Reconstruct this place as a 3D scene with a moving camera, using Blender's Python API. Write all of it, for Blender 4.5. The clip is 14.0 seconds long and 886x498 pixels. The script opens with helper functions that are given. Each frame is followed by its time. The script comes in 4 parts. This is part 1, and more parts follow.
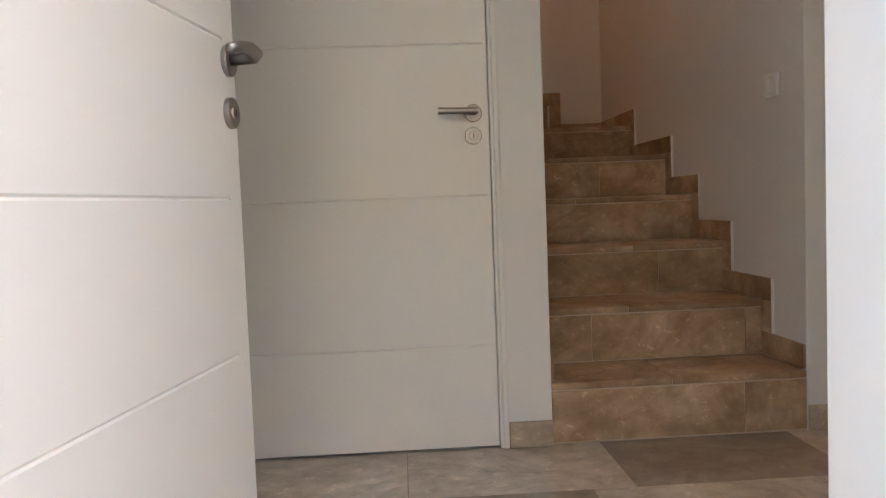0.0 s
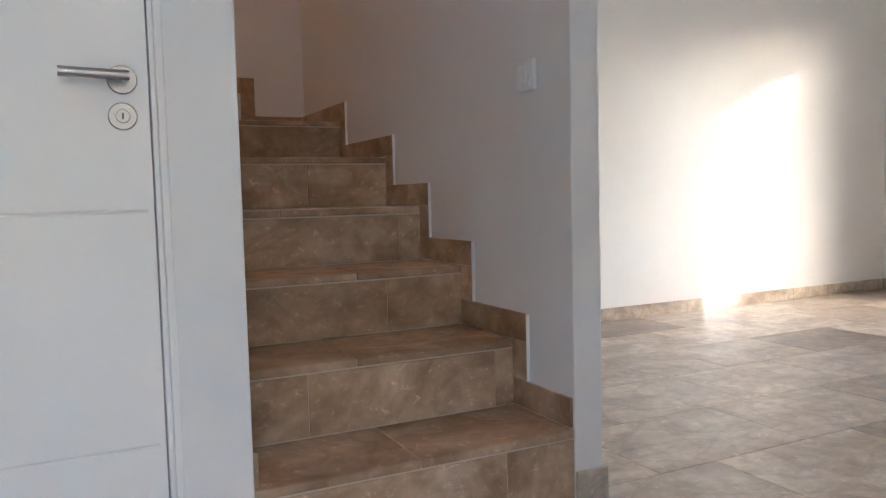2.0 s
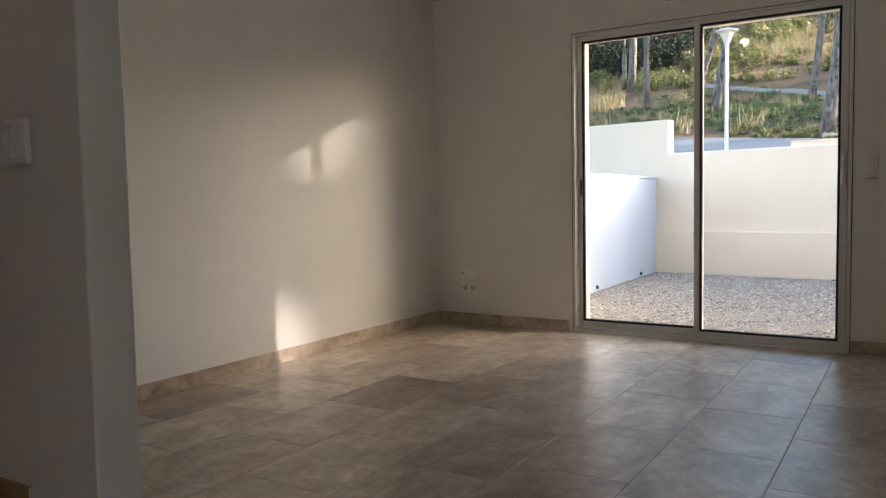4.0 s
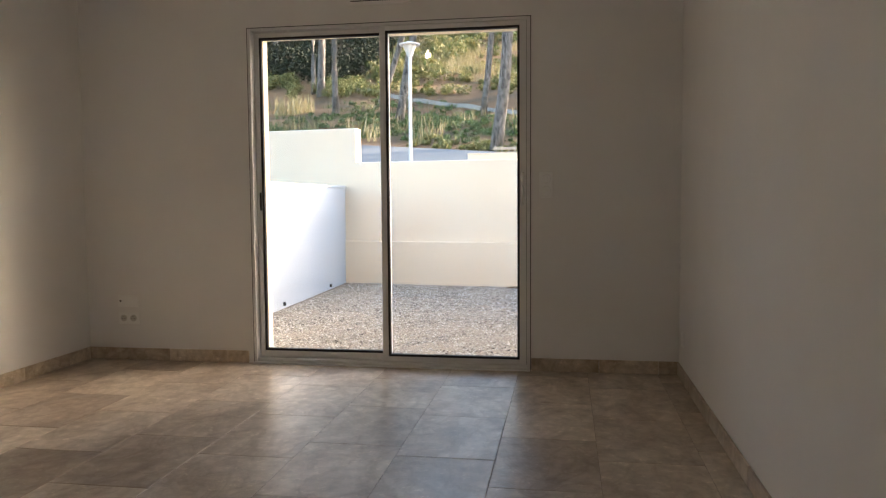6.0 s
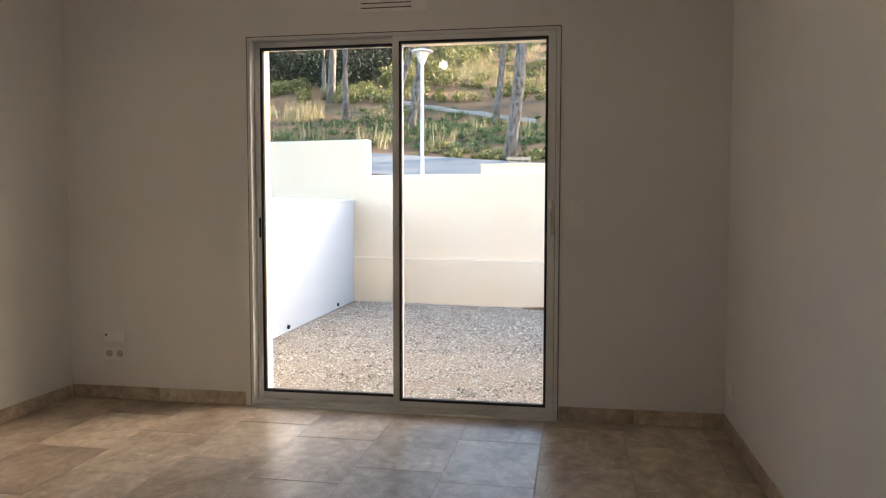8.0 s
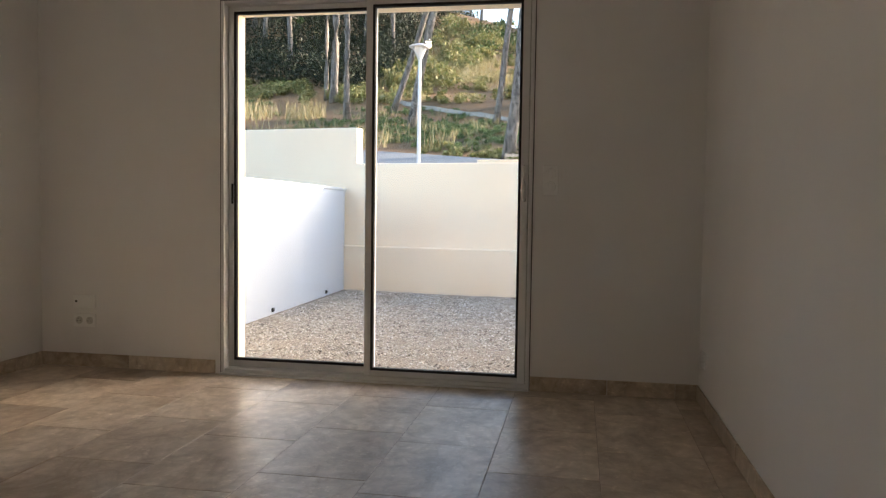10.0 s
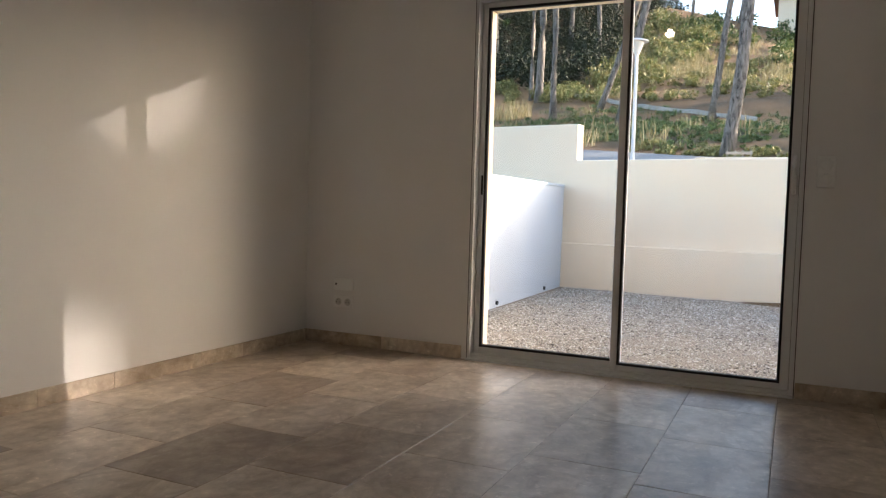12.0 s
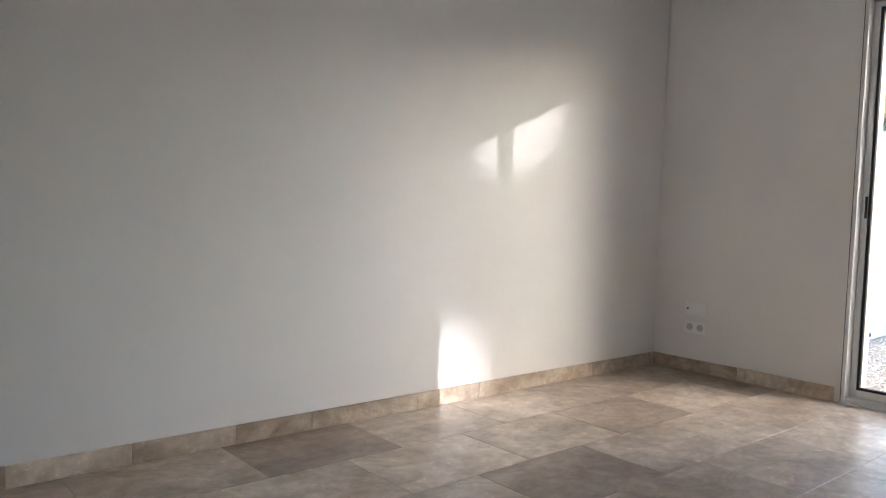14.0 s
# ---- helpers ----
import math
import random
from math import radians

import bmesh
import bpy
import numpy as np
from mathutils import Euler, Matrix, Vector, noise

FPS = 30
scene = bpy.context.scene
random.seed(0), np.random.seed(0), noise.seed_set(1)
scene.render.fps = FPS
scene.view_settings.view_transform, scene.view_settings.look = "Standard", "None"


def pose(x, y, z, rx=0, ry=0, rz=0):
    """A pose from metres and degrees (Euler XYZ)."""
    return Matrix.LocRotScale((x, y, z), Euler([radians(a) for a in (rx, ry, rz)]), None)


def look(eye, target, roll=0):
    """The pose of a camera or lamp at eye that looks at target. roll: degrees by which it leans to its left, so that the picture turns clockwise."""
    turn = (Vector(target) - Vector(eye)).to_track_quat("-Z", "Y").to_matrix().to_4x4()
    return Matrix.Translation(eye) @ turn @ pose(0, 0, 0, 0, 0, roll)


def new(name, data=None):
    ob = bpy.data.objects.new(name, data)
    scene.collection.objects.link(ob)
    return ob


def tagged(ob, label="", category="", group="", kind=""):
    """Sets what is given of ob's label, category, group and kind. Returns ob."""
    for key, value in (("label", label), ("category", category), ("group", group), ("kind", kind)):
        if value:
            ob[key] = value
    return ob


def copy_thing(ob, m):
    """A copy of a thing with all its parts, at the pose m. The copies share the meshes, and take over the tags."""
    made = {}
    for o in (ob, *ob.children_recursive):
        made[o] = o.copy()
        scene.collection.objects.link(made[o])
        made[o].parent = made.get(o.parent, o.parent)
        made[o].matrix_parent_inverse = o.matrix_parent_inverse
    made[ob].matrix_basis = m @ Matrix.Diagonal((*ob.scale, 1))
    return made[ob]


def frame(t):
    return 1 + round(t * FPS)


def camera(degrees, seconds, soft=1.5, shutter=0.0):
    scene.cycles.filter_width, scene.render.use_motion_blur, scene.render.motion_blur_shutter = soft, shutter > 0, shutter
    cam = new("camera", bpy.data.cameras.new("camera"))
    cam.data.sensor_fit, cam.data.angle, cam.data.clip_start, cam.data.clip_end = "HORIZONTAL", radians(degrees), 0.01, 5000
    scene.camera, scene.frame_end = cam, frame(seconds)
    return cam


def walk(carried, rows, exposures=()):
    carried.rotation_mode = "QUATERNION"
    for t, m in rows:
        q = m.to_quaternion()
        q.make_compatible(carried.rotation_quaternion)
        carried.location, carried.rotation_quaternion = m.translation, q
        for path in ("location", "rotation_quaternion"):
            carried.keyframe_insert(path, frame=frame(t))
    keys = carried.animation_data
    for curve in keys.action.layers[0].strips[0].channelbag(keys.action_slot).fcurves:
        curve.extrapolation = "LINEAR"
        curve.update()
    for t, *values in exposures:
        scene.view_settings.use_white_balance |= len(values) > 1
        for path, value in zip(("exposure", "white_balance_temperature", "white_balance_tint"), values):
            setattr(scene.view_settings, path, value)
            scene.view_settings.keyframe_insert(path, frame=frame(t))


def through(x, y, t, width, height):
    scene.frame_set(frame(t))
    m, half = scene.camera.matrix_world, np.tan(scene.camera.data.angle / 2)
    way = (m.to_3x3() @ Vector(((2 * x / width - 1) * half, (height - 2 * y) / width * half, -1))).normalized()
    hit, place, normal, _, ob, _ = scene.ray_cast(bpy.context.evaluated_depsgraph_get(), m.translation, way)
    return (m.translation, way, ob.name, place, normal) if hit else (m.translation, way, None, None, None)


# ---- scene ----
cam = camera(60.7, 14.0, 1.25)
PATH = [
    (0, (4.493, -5.813, 0.768), (2.5, -5.702, 0.651), -2.2),
    (0.5, (4.29, -5.829, 0.804), (2.33, -5.452, 0.674), -2.2),
    (1, (4.102, -5.794, 0.806), (2.191, -5.221, 0.674), -2.0),
    (1.5, (3.941, -5.753, 0.814), (2.077, -5.041, 0.682), -1.8),
    (2, (3.748, -5.683, 0.809), (1.96, -4.798, 0.668), -1.4),
    (2.5, (3.625, -5.618, 0.928), (1.984, -4.482, 0.796), -1.5),
    (3, (3.509, -5.505, 0.983), (2.049, -4.145, 0.85), -1.5),
    (3.5, (3.454, -5.401, 0.983), (2.197, -3.851, 0.851), -1.3),
    (4, (3.397, -5.316, 1.009), (2.334, -3.627, 0.879), -1.1),
    (4.2, (3.352, -5.321, 1.001), (2.365, -3.586, 0.872), -1.1),
    (6.3, (3.239, -4.634, 1.141), (2.957, -2.658, 1.01), -0.4),
    (6.5, (3.217, -4.567, 1.201), (2.94, -2.591, 1.072), -0.4),
    (7, (3.175, -4.442, 1.313), (2.899, -2.465, 1.187), -0.1),
    (7.5, (3.147, -4.327, 1.279), (2.845, -2.353, 1.157), 0.1),
    (7.7, (3.124, -4.304, 1.259), (2.79, -2.336, 1.138), -0.2),
    (10, (3.302, -4.197, 1.0), (2.949, -2.231, 0.897), 0.8),
    (10.5, (3.241, -4.213, 0.979), (2.891, -2.247, 0.876), 0.9),
    (11, (3.143, -4.239, 0.973), (2.718, -2.287, 0.87), 1.2),
    (11.5, (3.055, -4.258, 0.945), (2.442, -2.358, 0.838), 1.4),
    (12, (3.01, -4.291, 0.941), (2.171, -2.479, 0.829), 1.6),
    (12.5, (2.97, -4.321, 0.949), (1.909, -2.63, 0.831), 1.7),
    (13, (2.936, -4.358, 0.96), (1.688, -2.8, 0.839), 1.8),
    (13.5, (2.904, -4.387, 0.98), (1.5, -2.968, 0.857), 1.9),
    (14, (2.885, -4.379, 1.026), (1.372, -3.077, 0.906), 1.9),
]
EXPOSURES = [(0, 4.0, 6450, 17), (0.5, 4.15, 6400, 17), (1.0, 4.35, 6000, 17), (1.5, 4.4, 5550, 16), (2.0, 4.45, 5250, 15), (3.0, 4.18, 5000, 13), (3.5, 3.5, 5450, 15), (4.2, 2.65, 6050, 17), (6.5, 2.95, 6250, 17),
             (7.7, 3.0, 6250, 17), (10.0, 2.7, 6250, 17), (11.5, 2.52, 6200, 17), (13.0, 2.78, 5800, 16), (13.5, 3.28, 5600, 15), (14.0, 3.5, 5200, 14)]
walk(cam, [(t, look(eye, target, roll)) for t, eye, target, roll in PATH], EXPOSURES)

# ---- world, sun, lamps ----
SUN_WAY = Vector((1.0, 0.72, 0.31)).normalized()          # towards the sun
world = bpy.data.worlds.new("world")
scene.world = world
world.use_nodes = True
wn = world.node_tree.nodes
sky = wn.new("ShaderNodeTexSky")
sky.sky_type, sky.sun_disc = "NISHITA", False
sky.dust_density = 1.9
sky.sun_elevation = math.asin(SUN_WAY.z)
sky.sun_rotation = math.atan2(SUN_WAY.x, SUN_WAY.y)
world.node_tree.links.new(sky.outputs[0], wn["Background"].inputs["Color"])
wn["Background"].inputs["Strength"].default_value = 0.15


def added_sun_glow(spread, power, colour):
    """Added glow round the sun, to light the west wall; falls off with angle."""
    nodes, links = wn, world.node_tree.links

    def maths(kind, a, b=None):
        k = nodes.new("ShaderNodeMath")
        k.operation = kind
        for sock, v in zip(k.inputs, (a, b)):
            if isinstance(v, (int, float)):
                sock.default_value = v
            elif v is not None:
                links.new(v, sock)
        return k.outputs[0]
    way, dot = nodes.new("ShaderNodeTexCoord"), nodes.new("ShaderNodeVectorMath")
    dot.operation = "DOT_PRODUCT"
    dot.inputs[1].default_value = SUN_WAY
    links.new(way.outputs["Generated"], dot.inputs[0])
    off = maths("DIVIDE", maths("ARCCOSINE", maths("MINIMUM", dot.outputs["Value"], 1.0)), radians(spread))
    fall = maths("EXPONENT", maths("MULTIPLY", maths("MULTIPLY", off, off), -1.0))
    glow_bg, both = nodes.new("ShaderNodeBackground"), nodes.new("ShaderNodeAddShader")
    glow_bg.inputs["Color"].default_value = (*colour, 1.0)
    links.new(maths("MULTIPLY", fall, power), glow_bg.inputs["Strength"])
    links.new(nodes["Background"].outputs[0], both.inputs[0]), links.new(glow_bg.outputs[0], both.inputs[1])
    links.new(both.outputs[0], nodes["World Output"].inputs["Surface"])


added_sun_glow(13.0, 0.60, (0.86, 0.95, 1.0))
sun = new("sun", bpy.data.lights.new("sun", "SUN"))
sun.data.energy, sun.data.angle, sun.data.color = 2.5, radians(0.55), (1.0, 0.86, 0.68)
sun.matrix_world = look(SUN_WAY * 60, (0, 0, 0))


# ---- materials ----
def material(name, rough=0.6, metal=0.0, spec=0.5):
    m = bpy.data.materials.new(name)
    m.use_nodes = True
    b = m.node_tree.nodes["Principled BSDF"]
    b.inputs["Roughness"].default_value, b.inputs["Metallic"].default_value = rough, metal
    b.inputs["Specular IOR Level"].default_value = spec
    return m, m.node_tree.nodes, m.node_tree.links, b


def noise_node(n, l, scale, detail=4.0, rough=0.55, stretch=None, distort=0.0, shift=None):
    tc = n.new("ShaderNodeTexCoord")
    src = tc.outputs["Object"]
    if shift is not None:
        add = n.new("ShaderNodeVectorMath")
        l.new(src, add.inputs[0]), l.new(shift, add.inputs[1])
        src = add.outputs[0]
    if stretch:
        mp = n.new("ShaderNodeMapping")
        mp.inputs["Scale"].default_value = stretch
        l.new(src, mp.inputs["Vector"])
        src = mp.outputs[0]
    t = n.new("ShaderNodeTexNoise")
    t.inputs["Scale"].default_value, t.inputs["Detail"].default_value = scale, detail
    t.inputs["Roughness"].default_value, t.inputs["Distortion"].default_value = rough, distort
    l.new(src, t.inputs["Vector"])
    return t


def ramp(n, l, fac, stops):
    r = n.new("ShaderNodeValToRGB")
    while len(r.color_ramp.elements) < len(stops):
        r.color_ramp.elements.new(0.5)
    for e, (p, c) in zip(r.color_ramp.elements, stops):
        e.position, e.color = p, (*c, 1.0)
    l.new(fac, r.inputs[0])
    return r


def mix(n, l, kind, fac, a, b):
    m = n.new("ShaderNodeMix")
    m.data_type, m.blend_type = "RGBA", kind
    for sock, v in ((m.inputs[0], fac), (m.inputs[6], a), (m.inputs[7], b)):
        if isinstance(v, (int, float)):
            sock.default_value = v
        elif isinstance(v, tuple):
            sock.default_value = (*v, 1.0)
        else:
            l.new(v, sock)
    return m.outputs[2]


def bump(n, l, b, height, strength, distance):
    k = n.new("ShaderNodeBump")
    k.inputs["Strength"].default_value, k.inputs["Distance"].default_value = strength, distance
    l.new(height, k.inputs["Height"]), l.new(k.outputs[0], b.inputs["Normal"])


def rough_range(n, l, b, fac, lo, hi):
    m = n.new("ShaderNodeMapRange")
    m.inputs["To Min"].default_value, m.inputs["To Max"].default_value = lo, hi
    l.new(fac, m.inputs["Value"]), l.new(m.outputs[0], b.inputs["Roughness"])


def plaster(name, colour, dark, grain=260.0, strength=0.12):
    m, n, l, b = material(name, 0.75, spec=0.3)
    big = noise_node(n, l, 1.3, 3.0)
    fine = noise_node(n, l, grain, 3.0)
    l.new(ramp(n, l, big.outputs[0], [(0.3, dark), (0.65, colour)]).outputs[0], b.inputs["Base Color"])
    bump(n, l, b, fine.outputs[0], strength, 0.002)
    return m


def travertine(name, light, mid, dark, lo, hi, fleck=0.25):
    m, n, l, b = material(name, 0.3)
    info = n.new("ShaderNodeObjectInfo")
    mul = n.new("ShaderNodeVectorMath")
    mul.operation = "SCALE"
    mul.inputs[0].default_value = (37.0, 91.0, 53.0)
    l.new(info.outputs["Random"], mul.inputs["Scale"])
    bands = noise_node(n, l, 4.5, 5.0, 0.55, (1.0, 0.6, 1.0), 0.5, mul.outputs[0])
    blot = noise_node(n, l, 15.0, 5.0, 0.6, None, 0.2, mul.outputs[0])
    pores = noise_node(n, l, 70.0, 2.0, 0.5, None, 0.0, mul.outputs[0])
    base = ramp(n, l, bands.outputs[0], [(0.34, dark), (0.5, mid), (0.66, light)])
    over = ramp(n, l, blot.outputs[0], [(0.31, (0.76, 0.73, 0.69)), (0.5, (0.97, 0.96, 0.95)), (0.68, (1.16, 1.16, 1.16))])
    col = mix(n, l, "MULTIPLY", 0.85, base.outputs[0], over.outputs[0])
    vein = noise_node(n, l, 5.0, 5.0, 0.58, (1.0, 0.6, 1.0), 1.1, mul.outputs[0])
    line = ramp(n, l, vein.outputs[0], [(0.42, (1.0, 1.0, 1.0)), (0.49, (0.74, 0.69, 0.62)), (0.52, (0.86, 0.83, 0.79)), (0.58, (1.06, 1.06, 1.06))])
    col = mix(n, l, "MULTIPLY", 0.6, col, line.outputs[0])
    shell = noise_node(n, l, 34.0, 4.0, 0.65, (1.0, 1.0, 1.4), 0.6, mul.outputs[0])
    pale = ramp(n, l, shell.outputs[0], [(0.58, (1.0, 1.0, 1.0)), (0.72, (1.55, 1.6, 1.65))])
    col = mix(n, l, "MULTIPLY", fleck, col, pale.outputs[0])
    pit = ramp(n, l, pores.outputs[0], [(0.22, (0.7, 0.66, 0.6)), (0.34, (1.0, 1.0, 1.0))])
    col = mix(n, l, "MULTIPLY", 0.3, col, pit.outputs[0])
    tone = ramp(n, l, info.outputs["Random"], [(0.0, (0.76, 0.73, 0.70)), (0.3, (0.90, 0.88, 0.86)), (0.75, (1.0, 1.0, 1.0)), (1.0, (1.08, 1.06, 1.03))])
    col = mix(n, l, "MULTIPLY", 1.0, col, tone.outputs[0])
    l.new(col, b.inputs["Base Color"])
    wear = ramp(n, l, vein.outputs[0], [(0.36, (0.0, 0.0, 0.0)), (0.64, (1.0, 1.0, 1.0))])
    rough_range(n, l, b, wear.outputs[0], lo, hi)
    bump(n, l, b, blot.outputs[0], 0.03, 0.0015)
    return m


def plain(name, colour, rough, metal=0.0, grain=60.0, var=0.9, strength=0.05, stretch=None):
    m, n, l, b = material(name, rough, metal)
    t = noise_node(n, l, grain, 3.0, 0.55, stretch)
    d = tuple(c * var for c in colour)
    l.new(ramp(n, l, t.outputs[0], [(0.3, d), (0.7, colour)]).outputs[0], b.inputs["Base Color"])
    bump(n, l, b, t.outputs[0], strength, 0.001)
    return m


WALL = plaster("white_wall_paint", (0.80, 0.79, 0.77), (0.765, 0.755, 0.735))
CEIL = plaster("white_ceiling_paint", (0.82, 0.82, 0.81), (0.79, 0.79, 0.78))
RENDER = plaster("cream_render", (0.88, 0.74, 0.555), (0.84, 0.69, 0.51), 140.0, 0.4)
# saturated ochre, to send warm light from an unseen wall into the hall
OCHRE_BOUNCE = plaster("warm_bounce_render", (0.92, 0.665, 0.41), (0.88, 0.62, 0.375), 140.0, 0.4)
# the white wall's blue shade is put into this grey-blue colour
RENDER_SHADE = plaster("shade_blue_render", (0.56, 0.59, 0.63), (0.52, 0.55, 0.59), 140.0, 0.4)
STONE = travertine("honed_travertine", (0.66, 0.58, 0.475), (0.56, 0.48, 0.385), (0.42, 0.345, 0.265), 0.285, 0.36, 0.65)
STONE_D = travertine("brown_travertine", (0.44, 0.365, 0.285), (0.37, 0.30, 0.23), (0.29, 0.23, 0.175), 0.285, 0.36, 0.65)
STONE_S = travertine("stair_travertine", (0.60, 0.455, 0.315), (0.47, 0.335, 0.215), (0.33, 0.225, 0.14), 0.35, 0.6, 1.0)
GROUT = plain("grout", (0.33, 0.275, 0.215), 0.85, grain=120.0)
GROUT_L = plain("pale_grout", (0.62, 0.53, 0.42), 0.85, grain=120.0)
DOORP = plain("white_door_paint", (0.83, 0.82, 0.79), 0.38, grain=400.0, var=0.985, strength=0.06)
STEEL = plain("brushed_steel", (0.38, 0.355, 0.33), 0.34, 1.0, 300.0, 0.8, 0.08, (1.0, 12.0, 1.0))
ALU = plain("light_aluminium_frame", (0.72, 0.72, 0.72), 0.35, 0.0, 300.0, 0.95, 0.02)
RUBBER = plain("black_gasket", (0.015, 0.015, 0.016), 0.7)
PVC = plain("white_plastic", (0.84, 0.84, 0.82), 0.28, grain=20.0, var=0.97)
# near-black; in keyhole, pin holes and vent slots it replaces the shade inside
DARK = plain("dark_hole", (0.02, 0.018, 0.016), 0.8)

GLASS = bpy.data.materials.new("window_glass")
GLASS.use_nodes = True
gn, gl = GLASS.node_tree.nodes, GLASS.node_tree.links
gn.remove(gn["Principled BSDF"])
g_clear, g_gloss, g_mix, g_fres = gn.new("ShaderNodeBsdfTransparent"), gn.new("ShaderNodeBsdfGlossy"), gn.new("ShaderNodeMixShader"), gn.new("ShaderNodeFresnel")
g_clear.inputs[0].default_value = (0.95, 0.965, 0.955, 1.0)
g_gloss.inputs["Roughness"].default_value = 0.0
g_fres.inputs[0].default_value = 1.45
gl.new(g_fres.outputs[0], g_mix.inputs[0]), gl.new(g_clear.outputs[0], g_mix.inputs[1]), gl.new(g_gloss.outputs[0], g_mix.inputs[2])
gl.new(g_mix.outputs[0], gn["Material Output"].inputs[0])


def glow(name, colour, power):
    m, n, l, b = material(name, 0.4)
    b.inputs["Emission Color"].default_value = (*colour, 1.0)
    b.inputs["Emission Strength"].default_value = power
    return m


BULB = glow("lit_bulb_glass", (1.0, 0.80, 0.55), 20.0)
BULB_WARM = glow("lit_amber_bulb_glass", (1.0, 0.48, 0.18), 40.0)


# ---- building helpers ----
def mesh_of(name, bm, mat):
    me = bpy.data.meshes.new(name)
    bmesh.ops.recalc_face_normals(bm, faces=bm.faces)
    bm.to_mesh(me)
    bm.free()
    me.materials.append(mat)
    return me


def part(name, bm, mat, parent=None, label="", smooth=False):
    me = mesh_of(name, bm, mat)
    if smooth:
        me.shade_smooth()
    ob = new(name, me)
    if parent is not None:
        ob.parent = parent
    if label:
        ob["label"] = label
    return ob


def thing(name, place=(0, 0, 0), turn=0.0, **tags):
    ob = new(name)
    ob.empty_display_size = 0.1
    ob.matrix_world = pose(*place, 0, 0, turn)
    return tagged(ob, **tags)


def box(bm, a, b, bevel=0.0, seg=1):
    """A block between two corners, in bm."""
    lo, hi = [min(p, q) for p, q in zip(a, b)], [max(p, q) for p, q in zip(a, b)]
    m = Matrix.LocRotScale([(p + q) / 2 for p, q in zip(lo, hi)], None, [q - p for p, q in zip(lo, hi)])
    made = bmesh.ops.create_cube(bm, size=1.0, matrix=m)["verts"]
    if bevel:
        edges = list({e for v in made for e in v.link_edges})
        bmesh.ops.bevel(bm, geom=edges, offset=bevel, segments=seg, affect="EDGES", profile=0.5)
    return bm


def block(a, b, bevel=0.0, seg=1):
    return box(bmesh.new(), a, b, bevel, seg)


def tube(bm, a, b, r0, r1=None, sides=16, caps=True):
    a, b = Vector(a), Vector(b)
    d = b - a
    m = Matrix.Translation((a + b) / 2) @ d.to_track_quat("Z", "Y").to_matrix().to_4x4()
    bmesh.ops.create_cone(bm, cap_ends=caps, segments=sides, radius1=r0, radius2=r0 if r1 is None else r1, depth=d.length, matrix=m)
    return bm


def prism(bm, outline, axis, lo, hi):
    """An outline of (u, v) drawn out along an axis: x takes (y, z), y takes (x, z), z takes (x, y)."""
    def at(u, v, w):
        return {"x": (w, u, v), "y": (u, w, v), "z": (u, v, w)}[axis]
    rings = [[bm.verts.new(at(u, v, w)) for u, v in outline] for w in (lo, hi)]
    bm.faces.new(rings[0]), bm.faces.new(rings[1][::-1])
    for i in range(len(outline)):
        j = (i + 1) % len(outline)
        bm.faces.new((rings[0][i], rings[0][j], rings[1][j], rings[1][i]))
    return bm


def structure(name, bm, mat, label, category):
    return tagged(part(name, bm, mat), label, category, kind="structure")


# ---- the rooms ----
CH = 2.62                  # ceiling height
XR, T_EXT = 3.95, 0.30     # inner face of the exterior wall with the entrance, and its thickness
WX0, WX1, WZ1 = 1.205, 3.045, 2.205     # window opening
PY0, PY1, PX = -4.53, -4.44, 2.165      # partition beside the stairs
CY = -5.36                 # stair side of the door wall
DX = 2.176                 # face of the wall with the inner door
SX = -0.20                 # end wall of the stairs
HY = -6.75                 # hall's far side wall
EY0, EY1, EZ = -6.28, -5.33, 2.16       # entrance opening

OX0, OX1, OZ1 = 1.232, 3.018, 2.175      # the narrower opening of the wall's outer layer
for name, x0, x1, z1, y0, y1, mat, label in (("wall_north", WX0, WX1, WZ1, 0.0, 0.102, WALL, "white painted wall round the sliding window"), ("wall_north_outer", OX0, OX1, OZ1, 0.102, 0.27, RENDER, "cream rendered outside of the window wall")):
    bm = block((-0.3, y0, -0.3), (x0, y1, CH + 0.3))
    box(bm, (x1, y0, -0.3), (XR + T_EXT, y1, CH + 0.3)), box(bm, (x0, y0, z1), (x1, y1, CH + 0.3)), box(bm, (x0, y0, -0.3), (x1, y1, -0.01))
    structure(name, bm, mat, label, "wall")
bm = block((-0.3, PY1, -0.3), (0.0, 0.0, CH))
structure("wall_west", bm, WALL, "long white painted wall with patches of sun", "wall")
bm = block((XR, EY1, -0.3), (XR + T_EXT, 0.0, CH))
box(bm, (XR, HY - 0.2, -0.3), (XR + T_EXT, EY0, CH)), box(bm, (XR, EY0, EZ), (XR + T_EXT, EY1, CH)), box(bm, (XR, EY0, -0.3), (XR + T_EXT, EY1, -0.02))
structure("wall_east", bm, WALL, "white painted outer wall with the entrance opening", "wall")
structure("wall_stub", block((3.676, EY1 - 0.012, -0.1), (XR, EY1 + 0.2, CH), 0.006, 2), WALL, "short white wall stub beside the entrance", "wall")
structure("wall_partition", block((SX, PY0, -0.2), (PX, PY1, 5.2), 0.004, 2), WALL, "thin white partition wall beside the stairs", "wall")
bm = block((DX - 0.09, CY - 0.145, -0.2), (DX, CY, CH), 0.004, 2)
box(bm, (DX - 0.09, HY - 0.2, -0.2), (DX, -6.42, CH)), box(bm, (DX - 0.09, -6.42, 2.12), (DX, CY - 0.145, CH))
structure("wall_hall", bm, WALL, "white wall of the hall round the inner door", "wall")
